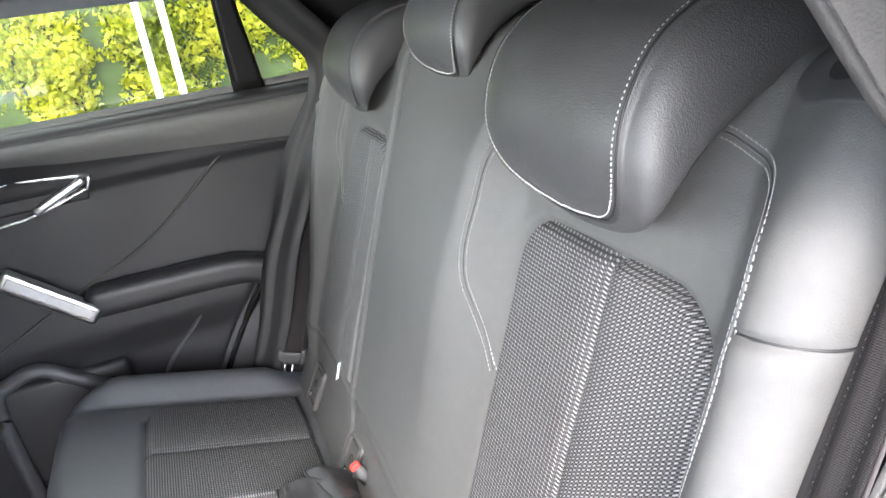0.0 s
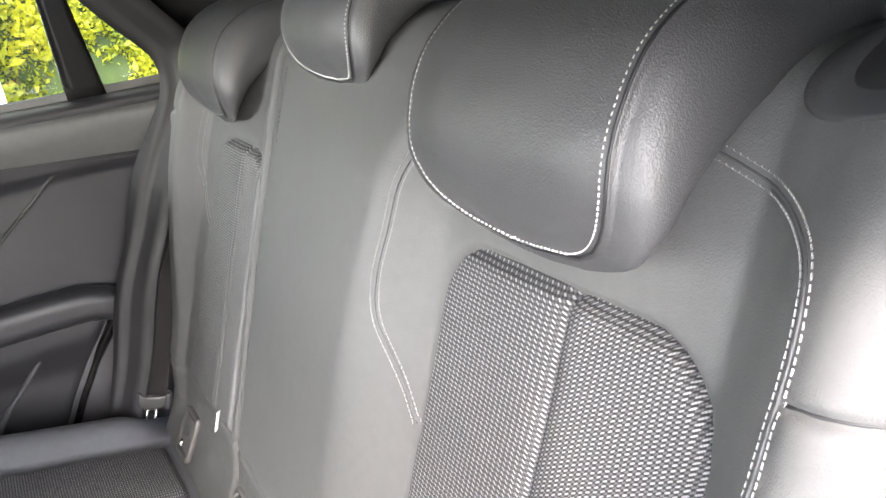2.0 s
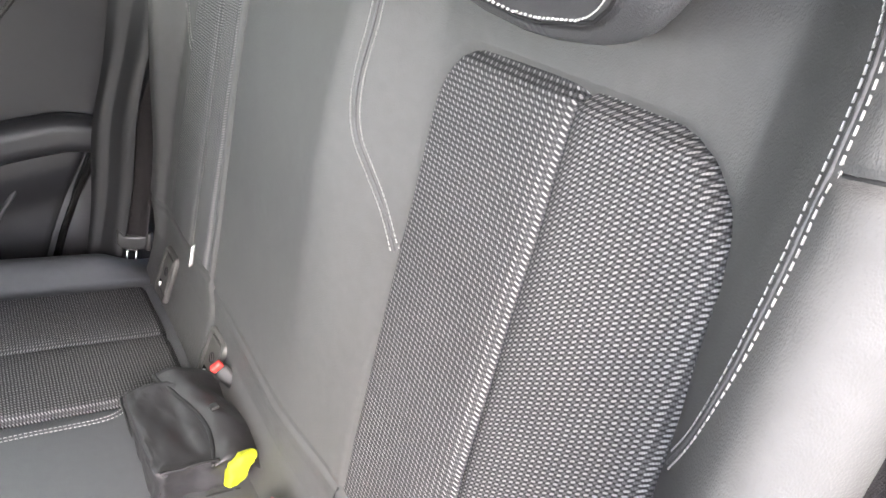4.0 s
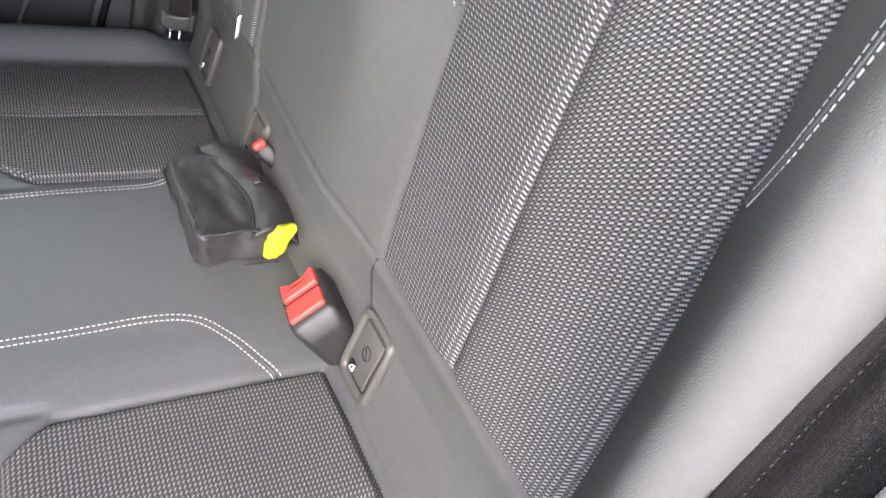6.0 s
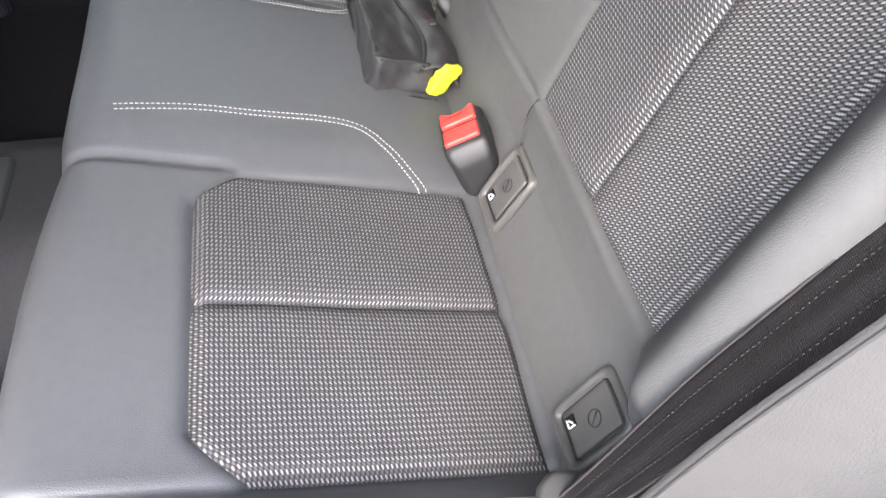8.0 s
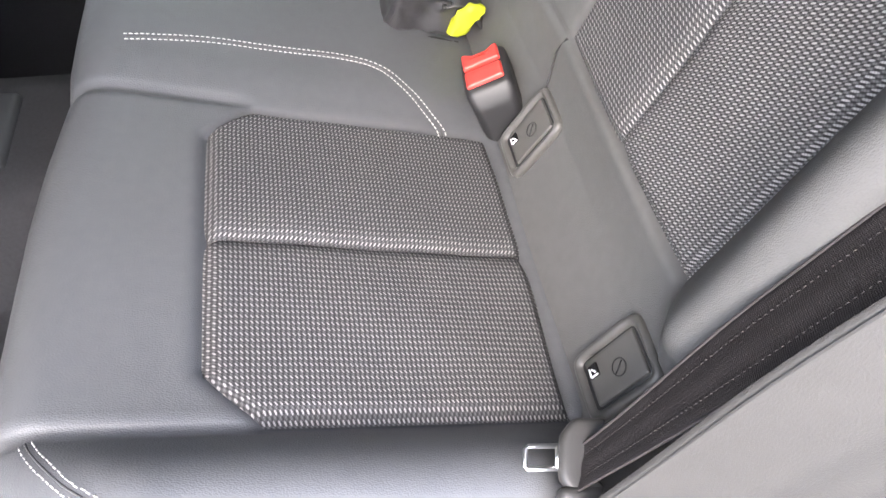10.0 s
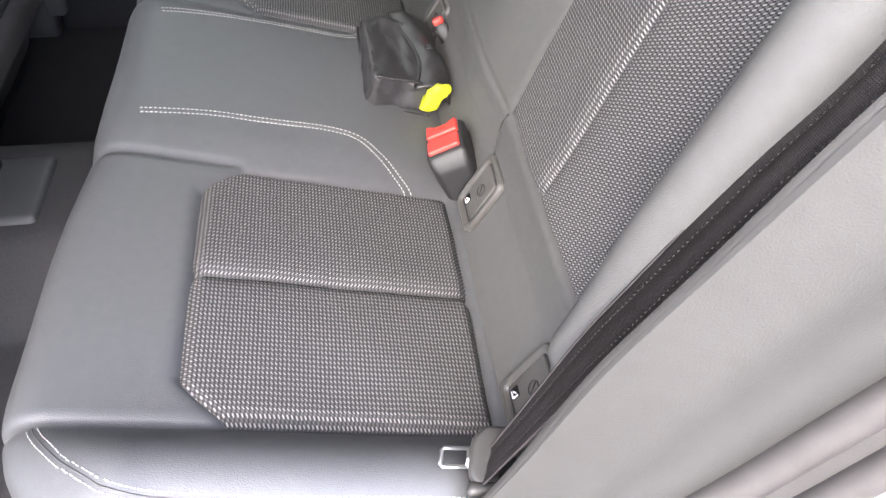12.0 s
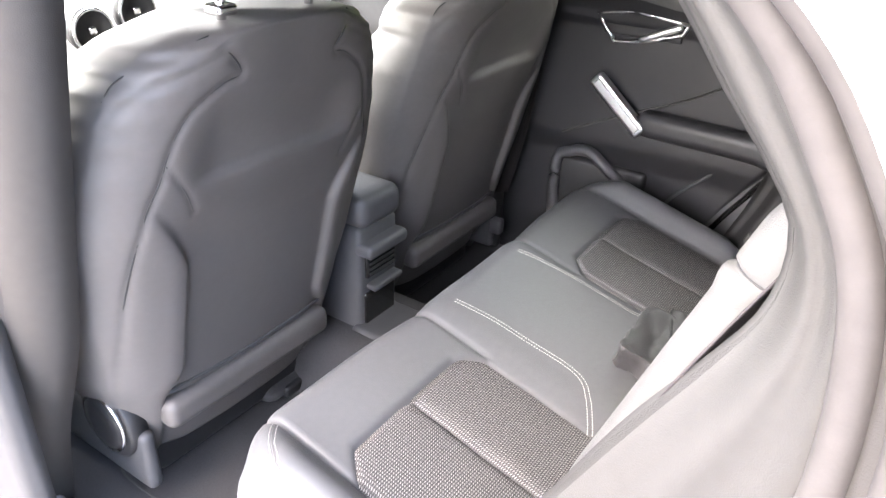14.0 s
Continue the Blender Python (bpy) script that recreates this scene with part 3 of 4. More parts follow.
for off in (-0.0045, 0.0045):
    part("stitching", stitches(far_back, [(0.452, 0.995), (0.492, 1.04), (0.512, 1.09), (0.510, 1.20)], off), THREAD, narrow, "white twin stitching")


# ---- rear head restraints ----
def headrest(cx, hw, dy, dz, size, thread, label):
    """A pillow that wraps over the backrest's top: a front sheet that curls back, and a band round its seam."""
    ob = thing("head_restraint", (cx, -0.12 + dy, 1.2 + dz), label, "head restraint", "rear head restraints")
    prof, total = table([(dy - 0.120 + a * size, dz + 1.196 + b * size) for a, b in ((0.036, 0.0), (0.052, 0.028), (0.057, 0.064), (0.047, 0.099), (0.024, 0.129), (-0.016, 0.149), (-0.07, 0.154), (-0.12, 0.146))])
    corner = 0.070 * size

    def half(s):
        if s < corner:
            return hw - corner * 1.2 + corner * 1.2 * (1 - (1 - s / corner) ** 2.0) ** (1 / 2.0)
        return hw

    def face(u, s, lift=0.0):
        y, z, ty, tz = prof(s)
        e = 0.010 * (1 - abs(u) ** 3.0) * smooth(0, corner * 1.3, s) + lift
        e += 0.0012 * noise.noise((u * 2.3 + cx * 7, s * 22, 1.0))
        return Vector((cx + u * half(s), y + tz * e, z - ty * e))

    part("front_cover", sheet(face, [math.sin(t * math.pi / 2) for t in lin(-1, 1, 40)], lin(0.0, total, 60)), HEADREST, ob)
    # the seam: down one side, along the bottom and up the other
    seam = [(-1.0, s) for s in lin(total, corner, 34)] + [(-1.0, corner * (1 - k / 12)) for k in range(1, 12)]
    bottom = [(u, 0.0) for u in lin(-1, 1, 24)]
    path = seam + bottom + [(-u, s) for u, s in reversed(seam)]
    rim, outs, nrms = [], [], []
    for u, s in path:
        rim.append(face(u, s))
        y, z, ty, tz = prof(s)
        nrms.append(Vector((0, tz, -ty)))
    n = len(rim)
    for i in range(n):
        al = (rim[min(n - 1, i + 1)] - rim[max(0, i - 1)])
        al = al.normalized() if al.length > 1e-7 else Vector((0, 0, -1))
        outs.append(al.cross(nrms[i]).normalized())
    mid = Vector((cx, prof(total * 0.5)[0], prof(total * 0.5)[1]))
    y0, z0 = prof(0.0)[:2]
    low = [Vector((0, y0 + (0.004 - 0.196 * g) * size, z0 + (0.022 + 0.078 * (1 - (1 - g) ** 2.6)) * size)) for g in (smooth(0.0, 1.0, s / total) for _, s in path)]
    rings = []
    for v, bulge in ((0, 0), (0.012, 0.002), (0.03, 0.0012), (0.06, 0.006), (0.12, 0.012), (0.22, 0.017), (0.35, 0.020), (0.5, 0.021), (0.65, 0.020), (0.8, 0.018), (0.92, 0.014), (0.98, 0.008), (1.0, 0.0), (1.0, -0.012), (0.99, -0.030)):
        ring = []
        for i in range(n):
            o = outs[i] if outs[i].dot(rim[i] - mid) > 0 else -outs[i]
            q = Vector((rim[i].x, low[i].y, low[i].z))
            ring.append(rim[i].lerp(q, v) + o * bulge * size)
        rings.append(ring)
    bm = bmesh.new()
    vs = [[bm.verts.new(q) for q in r] for r in rings]
    for r0, r1 in zip(vs, vs[1:]):
        for i in range(n - 1):
            bm.faces.new((r0[i], r0[i + 1], r1[i + 1], r1[i]))
    bmesh.ops.recalc_face_normals(bm, faces=bm.faces[:])
    part("side_cover", bm, HEADREST, ob)
    hem = [q for q, (u, s) in zip(rings[-3], path) if s > 0.02 and u < 0]
    marks = []
    for a, b in zip(hem, hem[1:]):
        count = max(1, round((b - a).length / 0.0036))
        al = (b - a).normalized()
        side = al.cross(Vector((1, 0, 0))).normalized()
        for k in range(count):
            marks.append((a.lerp(b, k / count) + Vector((-0.0006, 0, 0)), al, side, Vector((1, 0, 0)), 0.0019, 0.0007, 0.0006))
    part("hem_stitching", join_boxes(marks), FLECK, ob, "fine grey stitching along the lower hem")
    part("hem", tube(hem[::2], 0.0016, 6), DARK, ob, "dark hem under the side of the pillow")
    boxes, acc = [], 0.0
    for i in range(1, n):
        a, b = rim[i - 1], rim[i]
        L = (b - a).length
        k = acc
        while k < L:
            al = (b - a).normalized()
            c = a.lerp(b, k / L)
            o = outs[i] if outs[i].dot(rim[i] - mid) > 0 else -outs[i]
            boxes.append((c - o * 0.004 + nrms[i] * 0.0008, al, nrms[i].cross(al), nrms[i], 0.0027, 0.0009, 0.0008))
            k += 0.0042
        acc = k - L
    part("stitching", join_boxes(boxes), thread, ob)
    part("seam", tube([rim[i] + nrms[i] * 0.0004 for i in range(0, n, 2)], 0.0011, 6), DARK, ob, "dark seam beside the stitching")
    return ob


headrest(-0.358, 0.099, 0.002, -0.008, 1.04, THREAD, "black leather head restraint with white seam stitching on the rear backrest")
headrest(0.022, 0.085, -0.042, 0.058, 0.80, THREAD, "smaller black leather head restraint in the middle of the rear backrest")
headrest(0.384, 0.090, -0.015, -0.018, 1.0, FLECK, "black leather head restraint with grey seam stitching on the rear backrest")

# ---- body shell, floor, far door ----
floor = part("floor", sheet(lambda x, y: (x, y, 0.33 + 0.14 * (1 - smooth(0.10, 0.17, abs(x)))), lin(-0.72, 0.74, 60), lin(-0.1, 1.9, 20), thick=-0.02), CARPET)
tagged(floor, "dark grey carpet on the car floor with a centre tunnel", "floor", kind="structure")
roof = part("ceiling", sheet(lambda x, y: (x, y, 1.56 - 0.12 * (x / 0.7) ** 4 - 0.05 * ((y - 0.5) / 0.9) ** 2), lin(-0.70, 0.72, 30), lin(-0.9, 1.35, 30), thick=0.03), LINING)
tagged(roof, "black cloth headliner under the car roof", "headliner", kind="structure")

skin = part("roof_skin", sheet(lambda x, y: (x, y, 1.60 - 0.12 * (x / 0.72) ** 4 - 0.05 * ((y - 0.5) / 0.9) ** 2), lin(-0.72, 0.74, 30), lin(-0.92, 1.37, 30), thick=0.006), PAINT)
tagged(skin, "white painted roof skin of the car", "car roof", kind="structure")

door = thing("rear_door", (0.7, 0.35, 0.45), "closed rear car door with dark grey trim and silver handles", "car door")


def door_x(y, z):
    x = 0.705
    x -= 0.035 * smooth(1.10, 1.19, z)                       # top rail leans in
    x -= 0.012 * smooth(1.075, 1.095, z + 0.10 * (y - 0.1) * -0.5)
    x += 0.02 * smooth(0.78, 0.70, z)
    return x


DOOR_EDGE = [(0.30, 0.32), (0.55, 0.255), (0.645, 0.202), (0.725, 0.150), (0.815, 0.090), (0.912, 0.020), (1.0, -0.052), (1.06, -0.095), (1.11, -0.125), (1.216, -0.155)]


def door_edge(z):
    for (a, p), (b, q) in zip(DOOR_EDGE, DOOR_EDGE[1:]):
        if z <= b:
            return p + (q - p) * (z - a) / (b - a)
    return DOOR_EDGE[-1][1]


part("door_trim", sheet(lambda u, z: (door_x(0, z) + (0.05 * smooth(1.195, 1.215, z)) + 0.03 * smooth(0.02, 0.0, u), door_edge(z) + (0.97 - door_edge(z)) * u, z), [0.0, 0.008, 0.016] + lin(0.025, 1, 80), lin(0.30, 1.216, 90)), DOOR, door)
part("edge_seal", tube([(door_x(0, z) + 0.010, door_edge(z) - 0.007, z) for z in lin(0.45, 1.12, 40)], 0.010, 8), GLOSS, door, "black rubber gap at the door's rear edge")
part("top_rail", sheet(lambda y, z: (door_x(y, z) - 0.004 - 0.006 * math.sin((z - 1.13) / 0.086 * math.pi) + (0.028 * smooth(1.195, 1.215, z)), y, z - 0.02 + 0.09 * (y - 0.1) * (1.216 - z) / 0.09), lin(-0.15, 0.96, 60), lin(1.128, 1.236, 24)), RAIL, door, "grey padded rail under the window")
part("armrest", rbox((0.06, 0.37, 0.068), 0.025, (0.685, 0.26, 0.85), 5, warp=lambda p: (p.x, p.y, p.z + 0.02 * p.y - 0.02 * smooth(-0.1, -0.19, p.y))), ARMREST, door)
handle = part("pull_handle", rbox((0.028, 0.19, 0.042), 0.010, (0.668, 0.5, 0.89), 4, m=pose(0, 0, 0, 41, 0, 0).to_3x3().to_4x4()), SILVER, door, "satin silver pull handle")
part("handle_inset", rbox((0.006, 0.165, 0.020), 0.003, (0.6535, 0.5, 0.89), 3, m=pose(0, 0, 0, 41, 0, 0).to_3x3().to_4x4()), PALE, handle)
door_pts = [(0.366, 1.103), (0.378, 1.078), (0.44, 1.058), (0.50, 1.044), (0.545, 1.040), (0.60, 1.103), (0.50, 1.118)]
loop = [Vector((0.694, y, z)) for y, z in door_pts]
bez = part("handle_bezel", tube([a.lerp(b, k / 4) for a, b in zip(loop, loop[1:] + loop[:1]) for k in range(4)], 0.0045, 6, closed=True), SILVER, door, "silver bezel of the inner door handle")
part("handle_cup", rbox((0.01, 0.2, 0.05), 0.004, (0.703, 0.48, 1.08), 2), DARK, bez)
part("lever", rbox((0.014, 0.11, 0.016), 0.006, (0.690, 0.43, 1.075), 3, m=pose(0, 0, 0, -24, 0, 0)), SILVER, bez)
spk = [Vector((0.70, y, z)) for y, z in ((0.66, 0.44), (0.668, 0.68), (0.63, 0.722), (0.575, 0.735), (0.52, 0.70), (0.44, 0.645), (0.36, 0.60), (0.34, 0.5))]
part("speaker_recess", rbox((0.03, 0.26, 0.24), 0.02, (0.722, 0.54, 0.585), 3), DARK, door)
part("trim_piping", tube(curve([(0.699, y, z) for y, z in ((0.105, 1.10), (0.19, 1.03), (0.279, 0.960), (0.36, 0.915), (0.432, 0.884), (0.53, 0.838), (0.66, 0.775))], 40), 0.0035, 6), TRIM, door, "raised trim line across the door")
part("pocket_edge", tube(curve([(0.715, y, z) for y, z in ((0.205, 0.80), (0.26, 0.735), (0.322, 0.674), (0.36, 0.62))], 20), 0.005, 6), HARD, door)
part("rail_groove", tube(curve([(0.694, y, z) for y, z in ((0.75, 1.165), (0.513, 1.141), (0.319, 1.123), (0.117, 1.103), (-0.12, 1.073))], 30), 0.003, 6), DARK, door)
part("speaker_surround", tube(curve(spk, 50), 0.016, 10), HARD, door)
window = part("window_pane", sheet(lambda y, z: (0.715 - 0.25 * (z - 1.21), y, z), lin(-0.14, 0.85, 8), lin(1.20, 1.46, 6), thick=0.004), GLASS, door)
window.visible_shadow = False
part("quarter_divider", sheet(lambda u, z: (0.70 - 0.25 * (z - 1.21), 0.004 + 0.13 * (z - 1.21) * (1 - u) + 0.063 * u + 0.02 * (z - 1.21), z), lin(0, 1, 4), lin(1.20, 1.46, 8), thick=0.02), GLOSS, door, "gloss black window divider")
pillar = part("roof_pillar", sheet(lambda u, z: (0.70 - 0.22 * (z - 1.21) - 0.10 * u, -0.130 + 0.62 * max(0.0, z - 1.21) - 0.30 * u, z), lin(0, 1, 12), lin(1.0, 1.46, 24), thick=0.02), LINING)
tagged(pillar, "black cloth trimmed rear roof pillar", "pillar", kind="structure")

lining = part("side_lining", sheet(lambda y, z: (0.738 - 0.03 * smooth(1.0, 1.2, z), y, z), lin(-0.25, 0.40, 6), lin(0.30, 1.19, 8), thick=0.01), HARD)
tagged(lining, "dark plastic lining behind the closed rear door", "side lining", kind="structure")

# ---- front seats ----
W = [(0.40, 0.22), (0.55, 0.256), (0.65, 0.276), (0.8, 0.298), (0.95, 0.308), (1.03, 0.300), (1.085, 0.286), (1.115, 0.278), (1.15, 0.264), (1.18, 0.244), (1.205, 0.212), (1.222, 0.168), (1.232, 0.10)]


def interp(pts, v):
    for (a, p), (b, q) in zip(pts, pts[1:]):
        if v <= b:
            return p + (q - p) * smooth(0, 1, (v - a) / (b - a)) if v > a else p
    return pts[-1][1]


def front_seat(cx, label):
    ob = thing("front_seat", (cx, 0.95, 0.36), label, "car seat", "front seats")
    yb = lambda z: 0.79 - 0.25 * (z - 0.60)

    seams = {"rear_seam": [(0.14, 1.226), (0.118, 1.20), (0.094, 1.166), (0.123, 1.158), (0.173, 1.125), (0.200, 1.080), (0.216, 1.03), (0.237, 0.972), (0.260, 0.835), (0.266, 0.60)],
             "corner_seam": [(0.207, 1.054), (0.178, 1.005), (0.160, 0.965)],
             "shoulder_seam": [(0.135, 1.222), (0.237, 1.180), (0.262, 1.150)],
             "shoulder_fold": [(0.115, 1.200), (0.225, 1.160), (0.268, 1.118)]}
    lines = [(curve([(x, z, 0) for x, z in pts], 110), {"shoulder_fold": 0.003, "corner_seam": 0.0025}.get(name, 0.004)) for name, pts in seams.items()]
    boxes = [(min(p.x for p in c) - 0.02, max(p.x for p in c) + 0.02, min(p.y for p in c) - 0.02, max(p.y for p in c) + 0.02) for c, _ in lines]

    def groove(x, z):
        """How deep the seams draw the cover in."""
        dip = 0.0
        for (c, deep), (xa, xb, za, zb) in zip(lines, boxes):
            if xa < x < xb and za < z < zb:
                dip = max(dip, deep * math.exp(-(min((p.x - x) ** 2 + (p.y - z) ** 2 for p in c)) / 0.0055 ** 2))
        return dip

    def insert(z):
        """Half the width of the sunken middle at a height."""
        return 0.166 + 0.075 * max(0.0, (z - 0.86) / 0.14) ** 1.4 + 0.03 * smooth(0.65, 0.58, z)

    def back(a, z, lift=0.0):
        """The rear face of the backrest: a across in -1..1."""
        w = interp(W, z)
        x = abs(a) * w
        y = yb(z) - 0.010 * (1 - a * a) + 0.060 * abs(a) ** 6
        d = x - insert(z)
        y += 0.015 * (1 - smooth(-0.010, 0.006, d)) * (1 - smooth(0.88, 1.02, z)) - 0.003 * math.exp(-((d - 0.022) / 0.02) ** 2) * (1 - smooth(0.9, 1.0, z))
        y += 0.013 * smooth(1.008, 1.030, z + 0.03 * x) * (1 - smooth(1.05, 1.15, z)) * (1 - smooth(0.11, 0.19, x))
        y += groove(x, z) + 0.0016 * noise.noise((a * 3 + cx * 5, z * 6, 4.4))
        return Vector((cx + a * w, y - lift, z))

    def flank(s, side, z):
        """A point on the rounded side, s from 0 at the rear edge to 1 halfway round to the front."""
        t = s * math.pi / 2
        depth = 0.20 - 0.07 * smooth(1.05, 1.27, z)
        out = 0.034 * math.sin(2 * t) * (1 - 0.7 * math.exp(-((z - 1.105) / 0.022) ** 2)) * smooth(1.24, 1.19, z) * smooth(0.45, 0.60, z)
        return Vector((cx + side * (interp(W, z) * math.cos(t) ** 0.8 + out), back(1, z).y + depth * math.sin(t) ** 0.6, z))

    rings = []
    for z in lin(0.44, 1.231, 150):
        ring = [back(a, z) for a in lin(-1, 1, 120)]
        ring += [flank(s, 1, z) for s in lin(0, 1, 14)[1:]] + [flank(s, -1, z) for s in lin(1, 0, 14)[1:-1]]
        rings.append(ring)
    part("backrest_cover", rings_to_bm(rings), SEAT_REAR, ob)
    for sgn in (-1, 1):
        for name, pts in seams.items():
            if name != "shoulder_fold":
                part(name, tube(curve([back(sgn * x / interp(W, z), z, -0.0004) for x, z in pts], 60), 0.0012, 6), DARK, ob)
    part("pocket_edge", tube(curve([back(a, 0.598 - 0.006 * (1 - a * a), 0.001) for a in lin(-0.72, 0.72, 12)], 40), 0.0035, 8), HARD, ob)
    part("lower_roll", rbox((0.41, 0.050, 0.062), 0.020, (cx, yb(0.55) + 0.004, 0.548), 5), SEAT_REAR, ob)
    part("seat_cushion", rbox((0.50, 0.52, 0.16), 0.06, (cx, 1.12, 0.60), 5, warp=lambda p: (p.x, p.y, p.z + 0.12 * p.y)), LEATHER, ob)
    part("seat_base", rbox((0.40, 0.46, 0.18), 0.03, (cx, 1.1, 0.44)), DARK, ob)
    side = -1 if cx < 0 else 1
    knob = part("recliner_wheel", rings_to_bm([[Vector((cx + side * (0.245 + dx), 0.90 + r * math.cos(t * math.tau / 36), 0.525 + r * math.sin(t * math.tau / 36))) for t in range(36)] for dx, r in ((-0.02, 0.075), (0.01, 0.075), (0.016, 0.068), (0.012, 0.058), (0.022, 0.052), (0.024, 0.03), (0.020, 0.01))]), DARK, ob)
    part("wheel_rim", tube([(cx + side * 0.262, 0.90 + 0.056 * math.cos(k * math.tau / 40), 0.525 + 0.056 * math.sin(k * math.tau / 40)) for k in range(40)], 0.004, 6, closed=True, up=(1, 0, 0)), SILVER, knob)
    part("side_shield", rbox((0.03, 0.42, 0.13), 0.014, (cx + side * 0.235, 1.02, 0.46), 4), HARD, ob)
    for s in (-1, 1):
        part("post", tube([(cx + s * 0.085, yb(1.25) + 0.06, 1.20), (cx + s * 0.085, yb(1.25) + 0.045, 1.32)], 0.007), CHROME, ob)
        part("post_guide", rbox((0.034, 0.034, 0.016), 0.006, (cx + s * 0.085, yb(1.25) + 0.055, 1.245)), CHROME, ob)
    part("headrest_pad", rbox((0.25, 0.10, 0.19), 0.045, (cx, yb(1.25) + 0.045, 1.375), 5), LEATHER, ob)
    return ob


front_seat(-0.335, "black leather front seat seen from behind with a moulded back panel")
front_seat(0.385, "black leather front seat beyond the centre console")
console = thing("centre_console", (0, 0.9, 0.45), "dark grey centre console with rear air vents", "console")
part("body", rbox((0.135, 0.55, 0.28), 0.016, (0.006, 1.03, 0.60), 4), HARD, console)
part("armrest_lid", rbox((0.14, 0.36, 0.075), 0.026, (0.004, 0.92, 0.775), 4), HARD, console)
part("rear_ledge", rbox((0.135, 0.05, 0.032), 0.012, (0.006, 0.748, 0.690), 4), HARD, console)
part("lower_ledge", rbox((0.10, 0.03, 0.014), 0.005, (0.012, 0.745, 0.592), 3), HARD, console)
part("foot", rbox((0.15, 0.10, 0.03), 0.012, (0.0, 0.725, 0.485), 3), HARD, console)
vent = part("air_vent", rbox((0.10, 0.012, 0.060), 0.006, (0.006, 0.753, 0.645), 3), GLOSS, console)
for k in range(4):
    part("slat", rbox((0.088, 0.010, 0.004), 0.0015, (0.006, 0.747, 0.626 + 0.0125 * k), 2), DARK, vent)
part("rear_recess", rbox((0.105, 0.012, 0.085), 0.006, (0.006, 0.756, 0.535), 3), GLOSS, console)

# ---- door openings: inner trim, seals, body sides ----
AP = [(0.06, 1.475), (-0.05, 1.385), (-0.10, 1.32), (-0.135, 1.25), (-0.15, 1.15), (-0.145, 1.05), (-0.11, 0.95), (-0.06, 0.86), (0.0, 0.76), (0.08, 0.66), (0.17, 0.55), (0.23, 0.40)]
INNER = [(0.10, 1.475), (0.05, 1.425), (0.0, 1.365), (-0.035, 1.32), (-0.065, 1.285), (-0.090, 1.245), (-0.088, 1.19), (-0.058, 1.13), (-0.015, 1.055), (0.035, 0.95), (0.082, 0.85), (0.122, 0.73), (0.150, 0.66), (0.21, 0.52), (0.25, 0.40)]
N = 70
ap = curve([(0, y, z) for y, z in AP], N)
inn = curve([(0, y, z) for y, z in INNER], N)


def opening(side, label):
    def trim(u, k):
        a, b = ap[k], inn[k] - Vector((0, 0.001, 0))
        x0, x1 = 0.70, 0.646
        y, z = a.y + (b.y - a.y) * u, a.z + (b.z - a.z) * u
        swell = 0.012 * math.sin(u * math.pi) + 0.0028 * (1 + 0.9 * smooth(0.92, 1.08, z)) * math.sin(u * math.pi * 4.0) * smooth(0.1, 0.3, u)
        if u > 1:
            f = u - 1
            return Vector((side * (x1 - 0.036 * smooth(0, 1, f)), b.y - 0.010 * smooth(0, 0.1, f) - 0.05 * f, b.z + 0.02 * f))
        return Vector((side * (x0 + (x1 - x0) * u + swell), y, z))
    # the far side takes the copy with shade painted into its colour
    ob = part("pillar_trim", sheet(trim, lin(0, 1, 14) + [1.03, 1.08, 1.2, 1.5, 2.0], list(range(N + 1)), thick=0.004), TRIM if side < 0 else SHADED_TRIM)
    tagged(ob, label, "trim", kind="structure")
    for name, dx, dy, r, m in (("door_seal", 0.706, -0.004, 0.013, RUBBER), ("outer_seal", 0.730, -0.036, 0.013, RUBBER)):
        t = part(name, tube([Vector((side * dx, p.y + dy, p.z)) for p in ap], r, 10, up=(1, 0, 0)), m)
        tagged(t, "black rubber seal round the rear door opening", "door seal", kind="structure")
    flange = part("door_flange", sheet(lambda u, k: Vector((side * (0.706 + 0.024 * u), ap[k].y - 0.012 - 0.025 * u, ap[k].z)), lin(0, 1, 3), list(range(N + 1)), thick=0.003), PILLAR)
    tagged(flange, "dark grey flange of the door opening", "car body", kind="structure")


opening(-1, "grey plastic trim beside the open rear door")
opening(1, "grey plastic trim beside the closed rear door, coloured dark as in shade")
body = part("body_side", sheet(lambda u, k: Vector((-0.735 - 0.06 * smooth(0, 0.5, u), ap[k].y - 0.035 - 0.6 * u, ap[k].z + (0.0 if ap[k].z < 1.3 else 0.02 * u))), lin(0, 1, 12), list(range(N + 1)), thick=0.01), PAINT)
tagged(body, "white painted body side behind the open door", "car body", kind="structure")


def door_pillar(side, rear, depth, material, label):
    """A rounded middle pillar; rear gives its rear edge's y at a height."""
    bp = part("door_pillar", sheet(lambda u, z: Vector((side * (0.650 + 0.065 * math.sin(min(1.0, u * 1.15) * math.pi) ** 0.4 * (1 if u < 0.5 else 0.8)), rear(z) + depth * u, z)), lin(0, 1, 24), lin(0.34, 1.50, 34), thick=0.015), material)
    tagged(bp, label, "pillar", kind="structure")


